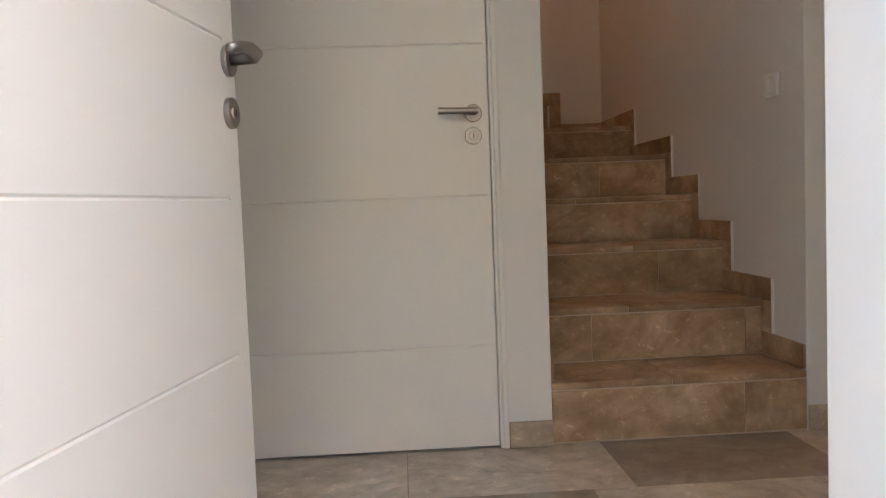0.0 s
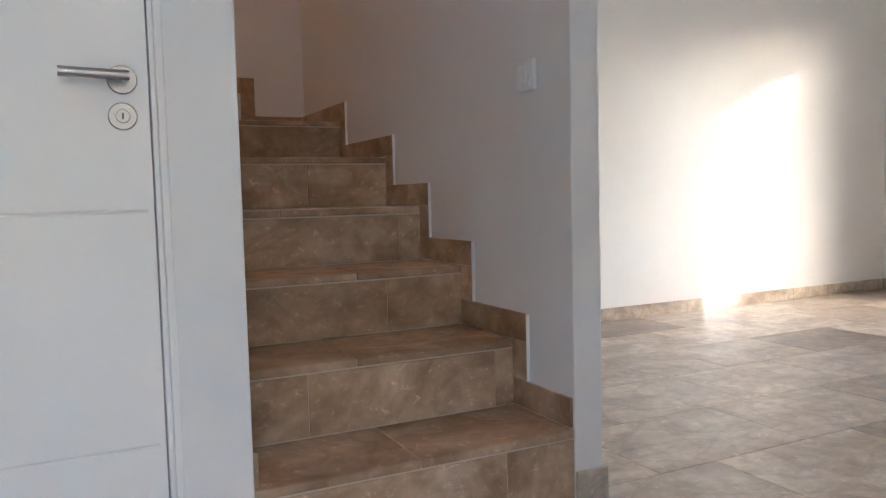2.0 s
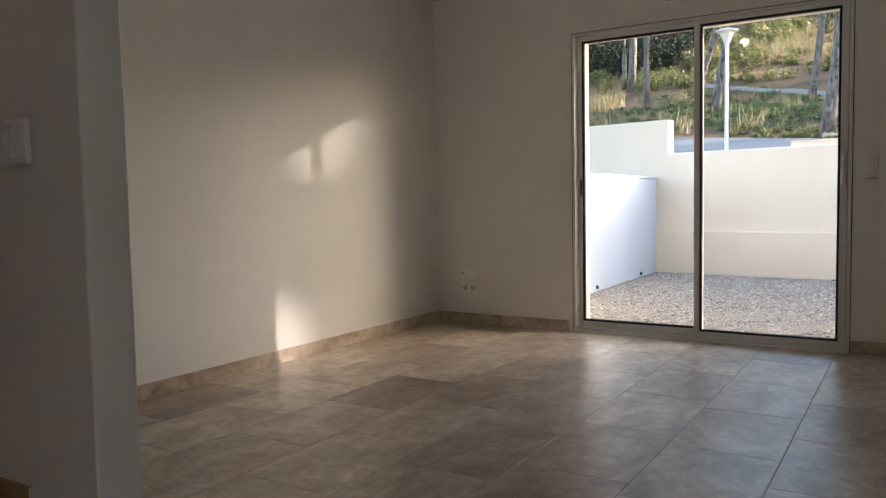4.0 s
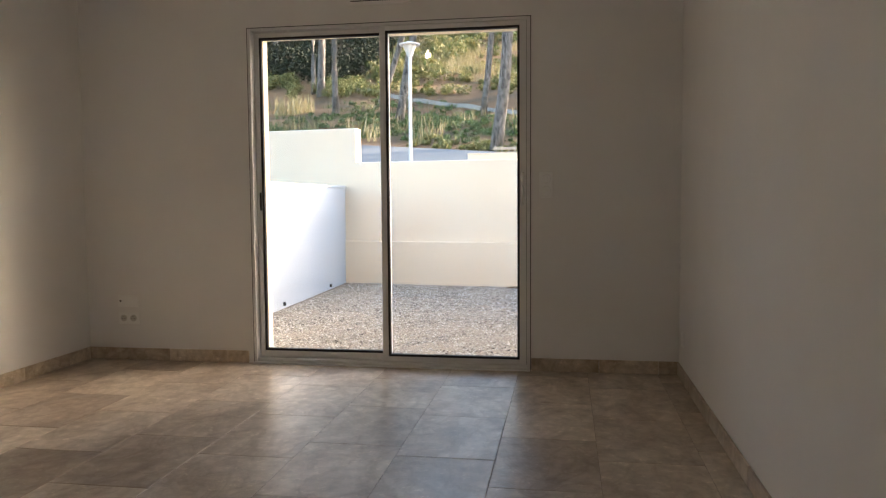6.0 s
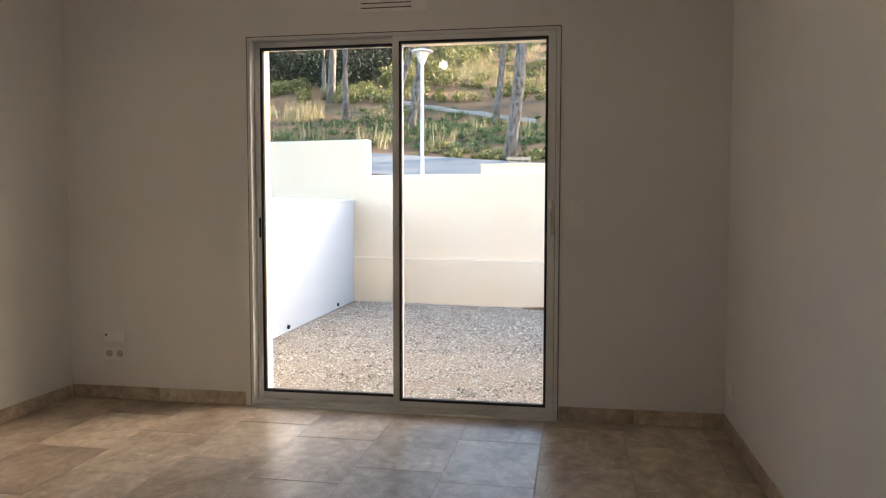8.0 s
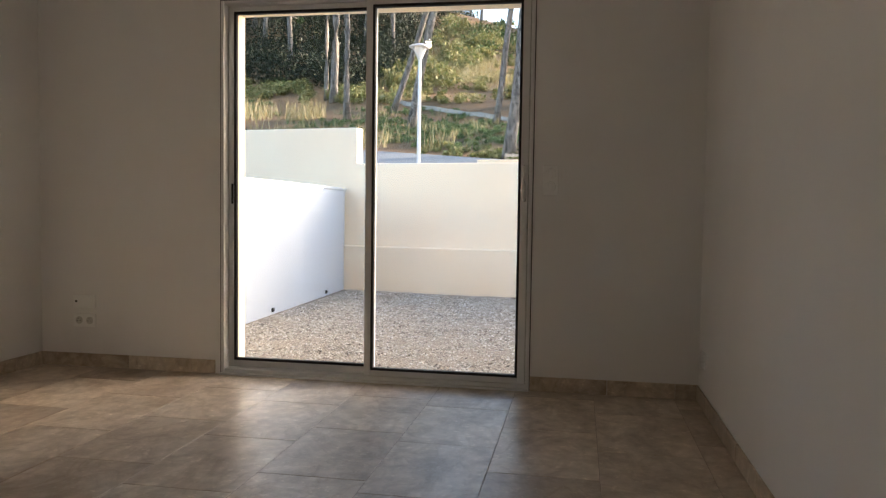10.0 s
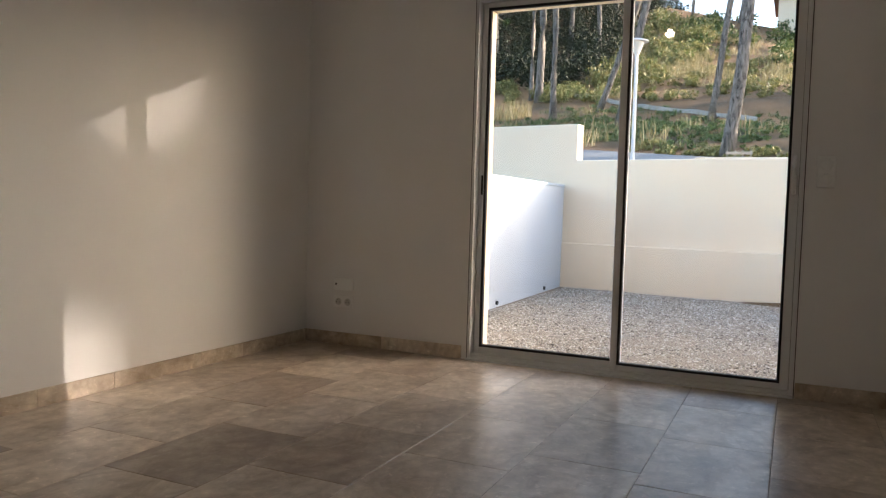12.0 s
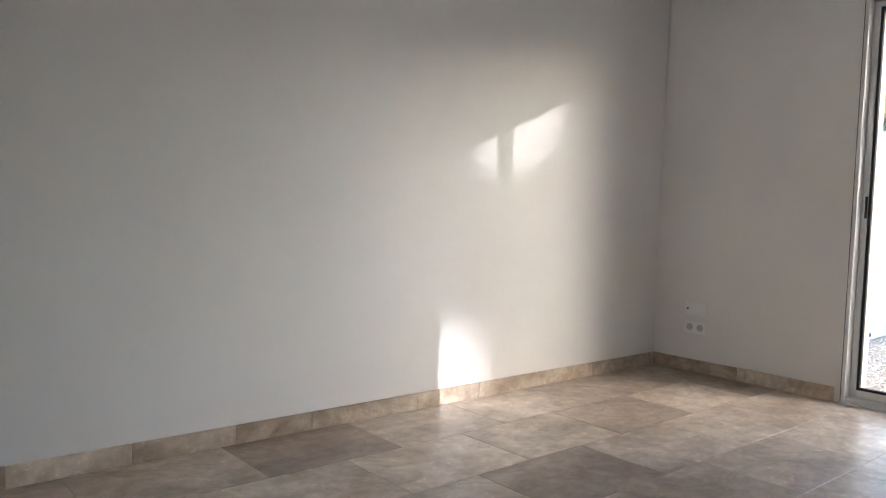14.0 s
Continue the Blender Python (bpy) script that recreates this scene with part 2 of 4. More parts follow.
structure("wall_south", block((DX, HY - 0.2, -0.2), (XR, HY, CH)), WALL, "plain white end wall of the hall", "wall")
structure("wall_stair_end", block((SX - 0.2, -8.2, -0.2), (SX, PY1, 5.2)), WALL, "white wall at the turn of the stairs", "wall")
structure("wall_stair_side", block((0.62, CY - 0.09, -0.2), (DX - 0.09, CY, 5.2), 0.004, 2), WALL, "white wall along the inner side of the stairs", "wall")
bm = block((0.62, -8.2, -0.2), (0.71, CY - 0.09, 5.2))
box(bm, (SX, -8.2, -0.2), (0.62, -8.1, 5.2)), box(bm, (PX, PY0, CH + 0.3), (PX + 0.1, CY - 0.09, 5.2))
structure("wall_stair_upper", bm, WALL, "white walls of the upper stairwell", "wall")
structure("ceiling", block((PX, HY - 0.2, CH), (XR + T_EXT, 0.0, CH + 0.3)), CEIL, "plain white ceiling", "ceiling")
structure("ceiling_living", block((-0.3, PY1, CH), (PX, 0.0, CH + 0.3)), CEIL, "plain white ceiling of the living room", "ceiling")
structure("ceiling_stairs", block((SX - 0.2, -8.2, 5.2), (PX + 0.1, PY1, 5.3)), CEIL, "plain white ceiling over the stairs", "ceiling")
bm = block((0.0, PY1, -0.2), (XR, 0.0, -0.0018))
box(bm, (PX, HY, -0.2), (XR, PY1, -0.0018))
floor = structure("floor", bm, GROUT, "honed beige travertine tile floor with brownish slabs", "floor")
# unseen shell added to keep outside light from leaking under the inner door
bm = block((0.71, HY - 0.2, -0.2), (DX - 0.091, CY - 0.091, -0.004))
box(bm, (0.71, HY - 0.2, 0.0), (DX - 0.091, HY, CH)), box(bm, (0.71, HY - 0.2, CH), (DX - 0.091, CY - 0.091, CH + 0.2)), box(bm, (DX - 0.091, HY - 0.2, CH), (PX, CY - 0.091, CH + 0.2)), box(bm, (DX - 0.091, HY, -0.2), (PX, CY, -0.004))
structure("closet_shell", bm, WALL, "unseen white shell behind the inner door that stops light leaks", "room")
structure("threshold", block((XR - 0.02, EY0, -0.06), (XR + T_EXT + 0.03, EY1, 0.004), 0.004, 2), STONE_S, "stone threshold of the entrance", "threshold")


# ---- staircase ----
RISE = 0.193
RX = [2.165, 1.88, 1.566, 1.255, 0.943, 0.40]      # fronts of the six straight risers


def slab(name, a, b, mat, parent, bevel=0.003):
    return part(name, block(a, b, bevel), mat, parent)


def build_stairs():
    st = thing("staircase", (RX[0], (CY + PY0) / 2, 0), label="beige travertine staircase with a turn, beside a white partition", category="staircase")
    inv = st.matrix_world.inverted()

    def put(ob):
        ob.matrix_parent_inverse = inv
        return ob
    outline = [(SX, -0.1), (RX[0] - 0.003, -0.1)]
    for k, x in enumerate(RX):
        outline.append((x - 0.003, k * RISE - (0.003 if k else 0.0)))
        outline.append((x - 0.003, (k + 1) * RISE - 0.003))
    outline.append((SX, 6 * RISE - 0.003))
    put(part("stair_core", prism(bmesh.new(), outline, "y", CY, PY0), GROUT_L, st))
    # turning steps
    for k, pts in ((7, [(SX, -4.87), (0.60, CY), (SX, CY)]), (8, [(SX, CY), (0.62, CY), (0.62, CY - 0.3), (SX, CY - 0.3)]), (9, [(SX, CY - 0.3), (0.62, CY - 0.3), (0.62, CY - 0.6), (SX, CY - 0.6)]), (10, [(SX, CY - 0.6), (0.62, CY - 0.6), (0.62, CY - 0.9), (SX, CY - 0.9)])):
        put(part("turn_step", prism(bmesh.new(), pts, "z", (k - 1) * RISE if k == 7 else 0.2, k * RISE), STONE_S, st))
    joints = [[-4.735], [-5.153, -4.60], [-4.80], [-4.62], [-4.86], []]
    tread_joints = [[-4.97], [-5.02], [-4.9], [-5.05], [-4.95], []]
    g = 0.001
    for k, x in enumerate(RX):
        ys = [CY + 0.001] + joints[k] + [PY0 - 0.001]
        for y0, y1 in zip(ys, ys[1:]):
            put(slab("riser_tile", (x - 0.016, y0 + g, k * RISE + 0.004), (x, y1 - g, (k + 1) * RISE - 0.027), STONE_S, st, 0.0015))
        ys = [CY + 0.001] + tread_joints[k] + [PY0 - 0.001]
        back = RX[k + 1] if k < 5 else SX + 0.001
        for y0, y1 in zip(ys, ys[1:]):
            put(slab("tread_slab", (back - 0.012, y0 + g, (k + 1) * RISE - 0.022), (x + 0.002, y1 - g, (k + 1) * RISE), STONE_S, st, 0.0025))
    # stepped skirting on both side walls
    for side, y0, y1 in ((1, PY0 - 0.011, PY0 - 0.001), (0, CY + 0.001, CY + 0.013)):
        for k in range(6):
            z = (k + 1) * RISE
            x1 = RX[k] - (0.0 if k == 0 else -0.072)
            x0 = (RX[k + 1] + 0.074) if k < 5 else SX + 0.012
            if k:
                put(part("caulk_line", block((RX[k] + 0.0745, y0 + 0.001, k * RISE + 0.084), (RX[k] + 0.0785, y1, z + 0.083)), WALL, st))
                put(slab("skirting_tile", (RX[k] + 0.001, y0, k * RISE + 0.084), (RX[k] + 0.074, y1, z + 0.004), STONE_S, st, 0.001))
            put(slab("skirting_tile", (x0 if k == 5 else x0 - 0.073, y0, z + 0.005), (x1 if k else RX[0] - 0.004, y1, z + 0.083), STONE_S, st, 0.001))
    put(slab("skirting_tile", (SX + 0.001, -4.86, 6 * RISE + 0.001), (SX + 0.012, PY0 - 0.012, 6 * RISE + 0.08), STONE_S, st, 0.001))
    put(slab("skirting_tile", (SX + 0.001, -4.86, 6 * RISE + 0.081), (SX + 0.012, -4.79, 7 * RISE + 0.08), STONE_S, st, 0.001))
    put(slab("skirting_tile", (SX + 0.001, -5.3, 7 * RISE + 0.001), (SX + 0.012, -4.862, 7 * RISE + 0.08), STONE_S, st, 0.001))


build_stairs()


# ---- doors ----
def panelled_leaf(width, height, thick, face, grooves, margin, parent, mat):
    """A leaf in local x (width) and y (from 0 to thick); its front is at y = 0, cut by level grooves that stop short of the edges."""
    d = 0.0028
    part("core", block((0, d, 0), (width, thick, height), 0.0015), mat, parent)
    cuts = [0.0] + grooves + [height]
    for z0, z1 in zip(cuts, cuts[1:]):
        a, b = z0 + (0.004 if z0 else 0.0), z1 - (0.004 if z1 < height else 0.0)
        c0, c1 = (0.0035 if z0 else 0.0), (0.0035 if z1 < height else 0.0)
        part("panel", prism(bmesh.new(), [(d, a - c0), (0.0, a), (0.0, b), (d, b + c1)], "x", margin[0], width - margin[1]), mat, parent)
    if margin[0]:
        part("stile", block((0, 0, 0), (margin[0], d, height)), mat, parent)
    if margin[1]:
        part("stile", block((width - margin[1], 0, 0), (width, d, height)), mat, parent)


def round_rose(parent, x, z, r, hole):
    bm = bmesh.new()
    tube(bm, (x, 0.0, z), (x, -0.007, z), r, r, 40)
    tube(bm, (x, -0.007, z), (x, -0.0095, z), r, r * 0.93, 40)
    rose = part("escutcheon", bm, STEEL, parent, "brushed steel rose")
    if hole:
        bm = bmesh.new()
        tube(bm, (x, -0.0095, z), (x, -0.0125, z), r * 0.5, r * 0.46, 24)
        ring = part("key_cylinder", bm, STEEL, rose)
        box_bm = block((x - 0.0016, -0.0135, z - 0.006), (x + 0.0016, -0.0126, z + 0.006))
        part("keyhole", box_bm, DARK, rose)
    return rose


def sweep(points, radii, sides=14):
    """A round bar through points, with a radius at each."""
    bm = bmesh.new()
    rings = []
    pts = [Vector(p) for p in points]
    for i, p in enumerate(pts):
        d = (pts[min(i + 1, len(pts) - 1)] - pts[max(i - 1, 0)]).normalized()
        m = d.to_track_quat("Z", "Y").to_matrix()
        rings.append([bm.verts.new(p + m @ Vector((math.cos(a) * radii[i], math.sin(a) * radii[i], 0))) for a in [2 * math.pi * k / sides for k in range(sides)]])
    for r0, r1 in zip(rings, rings[1:]):
        for k in range(sides):
            bm.faces.new((r0[k], r0[(k + 1) % sides], r1[(k + 1) % sides], r1[k]))
    bm.faces.new(rings[0][::-1]), bm.faces.new(rings[-1])
    return bm


# the closed inner door
inner = thing("door_1", (DX - 0.006, -6.359, 0.008), 90, label="closed white flush door with level grooves and a steel lever", category="door", kind="structure")
panelled_leaf(0.83, 2.06, 0.04, 0, [0.318, 0.784, 1.246, 1.712], (0.03, 0.012), inner, DOORP)
round_rose(inner, 0.783, 1.035, 0.027, False)
round_rose(inner, 0.781, 0.966, 0.026, True)
bm = bmesh.new()
tube(bm, (0.783, -0.009, 1.037), (0.783, -0.05, 1.037), 0.0085, sides=20)
tube(bm, (0.793, -0.05, 1.037), (0.674, -0.05, 1.040), 0.0095, sides=24)
part("lever", bm, STEEL, inner, "brushed steel lever")
jamb = thing("door_frame", (DX, -5.5, 0), label="white painted door frame round the inner door", category="door frame", kind="structure")
for y0, y1, px0, px1 in ((-5.5265, -5.516, -0.06, 0.006), (-5.516, -5.5005, -0.06, 0.012), (-6.377, -6.363, -0.06, 0.006), (-6.419, -6.377, -0.06, 0.012)):
    part("jamb", block((px0, y0 + 5.5, 0.0), (px1, y1 + 5.5, 2.075), 0.0025, 2), DOORP, jamb)
part("head", block((-0.06, -0.919, 2.075), (0.012, -0.0005, 2.118), 0.0025, 2), DOORP, jamb)
part("door_stop", block((-0.075, -0.919, 0.0), (-0.06, -0.0005, 2.118)), DOORP, jamb)

# the open front door, hinged at the entrance
front = thing("door_2", (3.95, -6.262, 0.012), 170, label="open white front door with level grooves and steel handle", category="door", kind="structure")
panelled_leaf(0.90, 2.10, 0.052, 0, [0.215 + 0.283 * k for k in range(7)], (0.05, 0.05), front, DOORP)
round_rose(front, 0.867, 1.028, 0.028, False)
rose = round_rose(front, 0.867, 0.935, 0.028, True)
pts = [(0.867, -0.008, 1.030), (0.867, -0.036, 1.030), (0.863, -0.052, 1.031), (0.850, -0.061, 1.034), (0.815, -0.063, 1.037), (0.78, -0.059, 1.033), (0.75, -0.053, 1.026)]
part("lever", sweep(pts, [0.011, 0.010, 0.0115, 0.0125, 0.0115, 0.0095, 0.007]), STEEL, front, "curved satin steel lever", smooth=True)
part("lock_faceplate", block((0.8995, 0.014, 0.80), (0.9015, 0.034, 1.08), 0.0008), STEEL, front)
for z in (0.16, 1.9):
    part("lock_plate", block((0.8995, 0.014, z), (0.9015, 0.034, z + 0.11), 0.0008), STEEL, front)
part("door_seal", block((0.8995, 0.044, 0.01), (0.904, 0.051, 2.08)), RUBBER, front)
eframe = thing("entrance_frame", (XR, EY0, 0), label="white frame of the entrance door", category="door frame", kind="structure")
for y0, y1 in ((0.0005, 0.012), (EY1 - EY0 - 0.03, EY1 - EY0 - 0.0005)):
    part("jamb", block((0.03, y0, 0.005), (0.10, y1, EZ - 0.0005), 0.003, 2), DOORP, eframe)
part("head", block((0.03, 0.0125, EZ - 0.03), (0.10, EY1 - EY0 - 0.031, EZ - 0.0005), 0.003, 2), DOORP, eframe)


# ---- sliding window ----
window = thing("window_1", ((WX0 + WX1) / 2, 0, 0), label="closed two-leaf sliding glass door in light aluminium", category="sliding door", kind="structure")


def wpart(name, a, b, mat, parent=None, bevel=0.0025, seg=2):
    ob = part(name, block(a, b, bevel, seg), mat, parent or window)
    ob.matrix_parent_inverse = window.matrix_world.inverted()
    if parent is not None:
        ob.matrix_parent_inverse = Matrix.Translation(parent.matrix_world.translation).inverted() if parent.parent is None else Matrix.Identity(4)
    return ob


FY0, FY1 = -0.006, 0.10
wpart("jamb", (WX0 + 0.001, FY0, 0.012), (1.226, FY1, WZ1 - 0.001), ALU)
wpart("jamb", (3.022, FY0, 0.012), (WX1 - 0.001, FY1, WZ1 - 0.001), ALU)
wpart("head", (1.227, FY0, 2.186), (3.021, FY1, WZ1 - 0.001), ALU)
wpart("sill", (1.227, FY0, 0.012), (3.021, FY1, 0.034), ALU)
# thin black strips stand in for the shadow gaps round the frame
for a, b in (((WX0 - 0.004, -0.0015, 0.0), (WX0, 0.0, WZ1 + 0.004)), ((WX1, -0.0015, 0.0), (WX1 + 0.004, 0.0, WZ1 + 0.004)), ((WX0, -0.0015, WZ1), (WX1, 0.0, WZ1 + 0.004)), ((3.0203, 0.006, 0.036), (3.0217, 0.03, 2.184))):
    wpart("joint", a, b, RUBBER, None, 0.0)
wpart("sill_nosing", (WX0 + 0.001, -0.03, -0.002), (WX1 - 0.001, 0.10, 0.0115), ALU)


def sash(x0, x1, y0, y1, z0, z1, stile_l, stile_r, rail, low_rail, seal):
    """One sliding leaf: its rails and stiles as one welded frame, with gasket and pane."""
    bm = block((x0, y0, z0), (x0 + stile_l, y1, z1), 0.003, 2)
    box(bm, (x1 - stile_r, y0, z0), (x1, y1, z1), 0.003, 2)
    box(bm, (x0 + stile_l, y0 + 0.001, z0), (x1 - stile_r, y1 - 0.001, z0 + low_rail), 0.002)
    box(bm, (x0 + stile_l, y0 + 0.001, z1 - rail), (x1 - stile_r, y1 - 0.001, z1), 0.002)
    s = part("sash", bm, ALU, window)
    s.matrix_parent_inverse = window.matrix_world.inverted()
    gx0, gx1, gz0, gz1, ym = x0 + stile_l, x1 - stile_r, z0 + low_rail, z1 - rail, (y0 + y1) / 2
    bm = block((gx0, y0 + 0.002, gz0), (gx0 + seal, y1 - 0.004, gz1))
    box(bm, (gx1 - seal, y0 + 0.002, gz0), (gx1, y1 - 0.004, gz1))
    box(bm, (gx0 + seal, y0 + 0.002, gz0), (gx1 - seal, y1 - 0.004, gz0 + seal))
    box(bm, (gx0 + seal, y0 + 0.002, gz1 - seal), (gx1 - seal, y1 - 0.004, gz1))
    part("gasket", bm, RUBBER, s)
    pane = part("pane", block((gx0 + 0.005, ym - 0.002, gz0 + 0.005), (gx1 - 0.005, ym + 0.002, gz1 - 0.005)), GLASS, s)
    pane.visible_shadow = False
    return s


left_sash = sash(1.228, 2.136, 0.052, 0.086, 0.036, 2.184, 0.034, 0.04, 0.030, 0.040, 0.015)
right_sash = sash(2.090, 3.020, 0.000, 0.038, 0.036, 2.184, 0.038, 0.042, 0.030, 0.032, 0.014)
part("recessed_pull", block((1.246, 0.0485, 1.02), (1.260, 0.0525, 1.14), 0.002, 2), RUBBER, left_sash, "dark recessed finger pull")
pts = [(2.998, -0.002, 1.245), (2.998, -0.022, 1.240), (2.996, -0.034, 1.21), (2.996, -0.036, 1.15), (2.996, -0.032, 1.09), (2.998, -0.02, 1.066), (2.998, -0.002, 1.060)]
part("pull_handle", sweep(pts, [0.010, 0.010, 0.012, 0.012, 0.012, 0.010, 0.010]), PVC, right_sash, "white bow handle", smooth=True)
bm = block((WX0 - 0.03, 0.275, -0.075), (WX1 + 0.03, 0.33, -0.02), 0.004)
box(bm, (OX0 + 0.001, 0.103, -0.055), (OX1 - 0.001, 0.275, -0.004), 0.003)
structure("outer_sill", bm, RENDER, "cream outer sill under the sliding window", "sill")


# ---- small fixtures on the walls ----
def plate(parent, a, b, bevel=0.004):
    return part("cover_plate", block(a, b, bevel, 2), PVC, parent)


sw = thing("light_switch", (1.974, PY0, 1.13), label="square white light switch on the partition wall", category="light switch")
plate(sw, (-0.042, -0.014, -0.042), (0.042, -0.0005, 0.042))
bm = bmesh.new()
tube(bm, (0, -0.014, 0), (0, -0.0165, 0), 0.028, 0.0275, 36)
dial = part("round_surround", bm, PVC, sw)
part("rocker", block((-0.014, -0.021, -0.027), (0.014, -0.0166, 0.027), 0.004, 2), PVC, sw)

sw2 = thing("shutter_switch", (3.142, 0, 1.17), label="white double wall switch with two round buttons beside the window", category="light switch")
plate(sw2, (-0.043, -0.010, -0.081), (0.043, -0.0005, 0.081))
for z in (-0.036, 0.036):
    bm = bmesh.new()
    tube(bm, (0, -0.010, z), (0, -0.014, z), 0.029, 0.027, 36)
    btn = part("round_button", bm, PVC, sw2)
    part("button_rocker", block((-0.012, -0.017, z - 0.022), (0.012, -0.0141, z + 0.022), 0.004, 2), PVC, btn)

so = thing("double_socket", (0.302, 0, 0.288), label="white double power socket low on the wall", category="power socket")
plate(so, (-0.077, -0.010, -0.041), (0.077, -0.0005, 0.041))
for x in (-0.036, 0.036):
    bm = bmesh.new()
    tube(bm, (x, -0.0102, 0), (x, -0.0125, 0), 0.0235, 0.0225, 32)
    well = part("socket_well", bm, plain("grey_plastic_well", (0.58, 0.57, 0.54), 0.5), so)
    bm = bmesh.new()
    for px in (-0.0095, 0.0095):
        tube(bm, (x + px, -0.0126, -0.003), (x + px, -0.0135, -0.003), 0.003, sides=12)
    part("pin_holes", bm, DARK, well)
    bm = bmesh.new()
    tube(bm, (x, -0.0126, 0.011), (x, -0.024, 0.011), 0.0024, sides=10)
    part("earth_pin", bm, STEEL, well)
jk = thing("aerial_socket", (0.302, 0, 0.405), label="white blank plate with an aerial jack above the sockets", category="wall socket")
plate(jk, (-0.077, -0.010, -0.041), (0.077, -0.0005, 0.041))
bm = bmesh.new()
tube(bm, (-0.055, -0.0101, 0), (-0.055, -0.013, 0), 0.0065, sides=18)
part("aerial_jack", bm, DARK, jk, "dark round jack")
part("module_line", block((-0.001, -0.0108, -0.036), (0.001, -0.0101, 0.036)), PVC, jk)

so2 = thing("wall_socket", (XR, -0.17, 0.25), 90, label="single white power socket low on the wall in the corner", category="power socket")
plate(so2, (-0.041, 0.0005, -0.041), (0.041, 0.010, 0.041))
bm = bmesh.new()
tube(bm, (0, 0.0102, 0), (0, 0.0125, 0), 0.0235, 0.0225, 32)
part("socket_well", bm, PVC, so2)

vent = thing("air_vent", (2.095, 0, 2.352), label="slim white trickle vent above the window", category="air vent")
part("vent_body", block((-0.205, -0.022, -0.036), (0.205, -0.0005, 0.036), 0.007, 2), PVC, vent)
part("vent_hood", block((-0.185, -0.030, -0.004), (0.115, -0.0225, 0.008), 0.003, 2), PVC, vent)
for z in (-0.012, 0.014):
    part("vent_slot", block((-0.183, -0.0232, z - 0.0028), (0.112, -0.0222, z + 0.0028)), DARK, vent)

lamp = thing("ceiling_bulb", (2.0, -2.2, CH), label="lit bare bulb hanging on a short cable from the ceiling", category="light bulb", group="bare ceiling bulbs")
bm = bmesh.new()
tube(bm, (0, 0, -0.0005), (0, 0, -0.028), 0.05, 0.044, 36)
part("ceiling_rose", bm, PVC, lamp)
bm = bmesh.new()
tube(bm, (0, 0, -0.028), (0, 0, -0.12), 0.004, sides=10)
part("cable", bm, PVC, lamp)
bm = bmesh.new()
tube(bm, (0, 0, -0.115), (0, 0, -0.165), 0.018, 0.021, 24)
part("lamp_holder", bm, PVC, lamp)
bm = bmesh.new()
bmesh.ops.create_uvsphere(bm, u_segments=24, v_segments=14, radius=0.034, matrix=Matrix.Translation((0, 0, -0.199)))
part("bulb", bm, BULB, lamp, "glowing round bulb", smooth=True)


# unseen bulb, added above the stairs to warm the stairwell's light
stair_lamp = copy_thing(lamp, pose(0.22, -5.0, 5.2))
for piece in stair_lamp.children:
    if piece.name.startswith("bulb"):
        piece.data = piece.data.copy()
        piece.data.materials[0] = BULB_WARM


# ---- outdoors: ground, yard and walls ----
PROFILE_V = (-2000, 6.8, 8.5, 13.6, 17.8, 19.0, 24.4, 28.4, 31.0, 40.0, 65.0, 78.0, 140.0, 2000.0)
PROFILE_Z = (-0.17, -0.17, 0.5, 2.0, 2.72, 2.85, 4.1, 5.1, 5.9, 8.7, 18.1, 19.5, 20.0, 20.0)


def ground_z(x, y, bumps=True):
    v = y + 0.26 * (max(-40.0, min(40.0, x)) + 3.3)
    z = float(np.interp(v, PROFILE_V, PROFILE_Z))
    k = min(1.0, max(0.0, (v - 7.0) / 7.0))
    z -= k * 0.08 * max(-30.0, min(30.0, x + 3.3))
    up = min(1.0, max(0.0, (v - 38.0) / 25.0))
    z += up * 0.22 * max(0.0, min(30.0, -x - 9.0))
    z -= min(1.0, max(0.0, (v - 31.0) / 28.0)) * 0.25 * max(-12.0, min(25.0, x + 5.5))
    if bumps and v > 18.5:
        w = min(1.0, (v - 18.5) / 6.0)
        z += w * (0.35 * noise.noise((x * 0.22, y * 0.22, 3.0)) + 0.12 * noise.noise((x * 0.9, y * 0.9, 8.0)))
    return z


def leaf_material(name, stops, rough=0.6, through=0.25):
    m, n, l, b = material(name, rough, spec=0.25)
    geo = n.new("ShaderNodeNewGeometry")
    r = ramp(n, l, geo.outputs["Random Per Island"], stops)
    l.new(r.outputs[0], b.inputs["Base Color"])
    tr, mx = n.new("ShaderNodeBsdfTranslucent"), n.new("ShaderNodeMixShader")
    mx.inputs[0].default_value = through
    l.new(r.outputs[0], tr.inputs[0]), l.new(b.outputs[0], mx.inputs[1]), l.new(tr.outputs[0], mx.inputs[2])
    l.new(mx.outputs[0], n["Material Output"].inputs[0])
    return m


def soil_material():
    m, n, l, b = material("red_brown_soil", 0.9, spec=0.2)
    a, c = noise_node(n, l, 0.35, 5.0), noise_node(n, l, 9.0, 5.0)
    base = ramp(n, l, a.outputs[0], [(0.32, (0.08, 0.065, 0.035)), (0.5, (0.24, 0.14, 0.07)), (0.68, (0.42, 0.225, 0.105))])
    fine = ramp(n, l, c.outputs[0], [(0.3, (0.55, 0.55, 0.5)), (0.7, (1.0, 1.0, 1.0))])
    l.new(mix(n, l, "MULTIPLY", 0.8, base.outputs[0], fine.outputs[0]), b.inputs["Base Color"])
    bump(n, l, b, c.outputs[0], 0.6, 0.05)
    return m


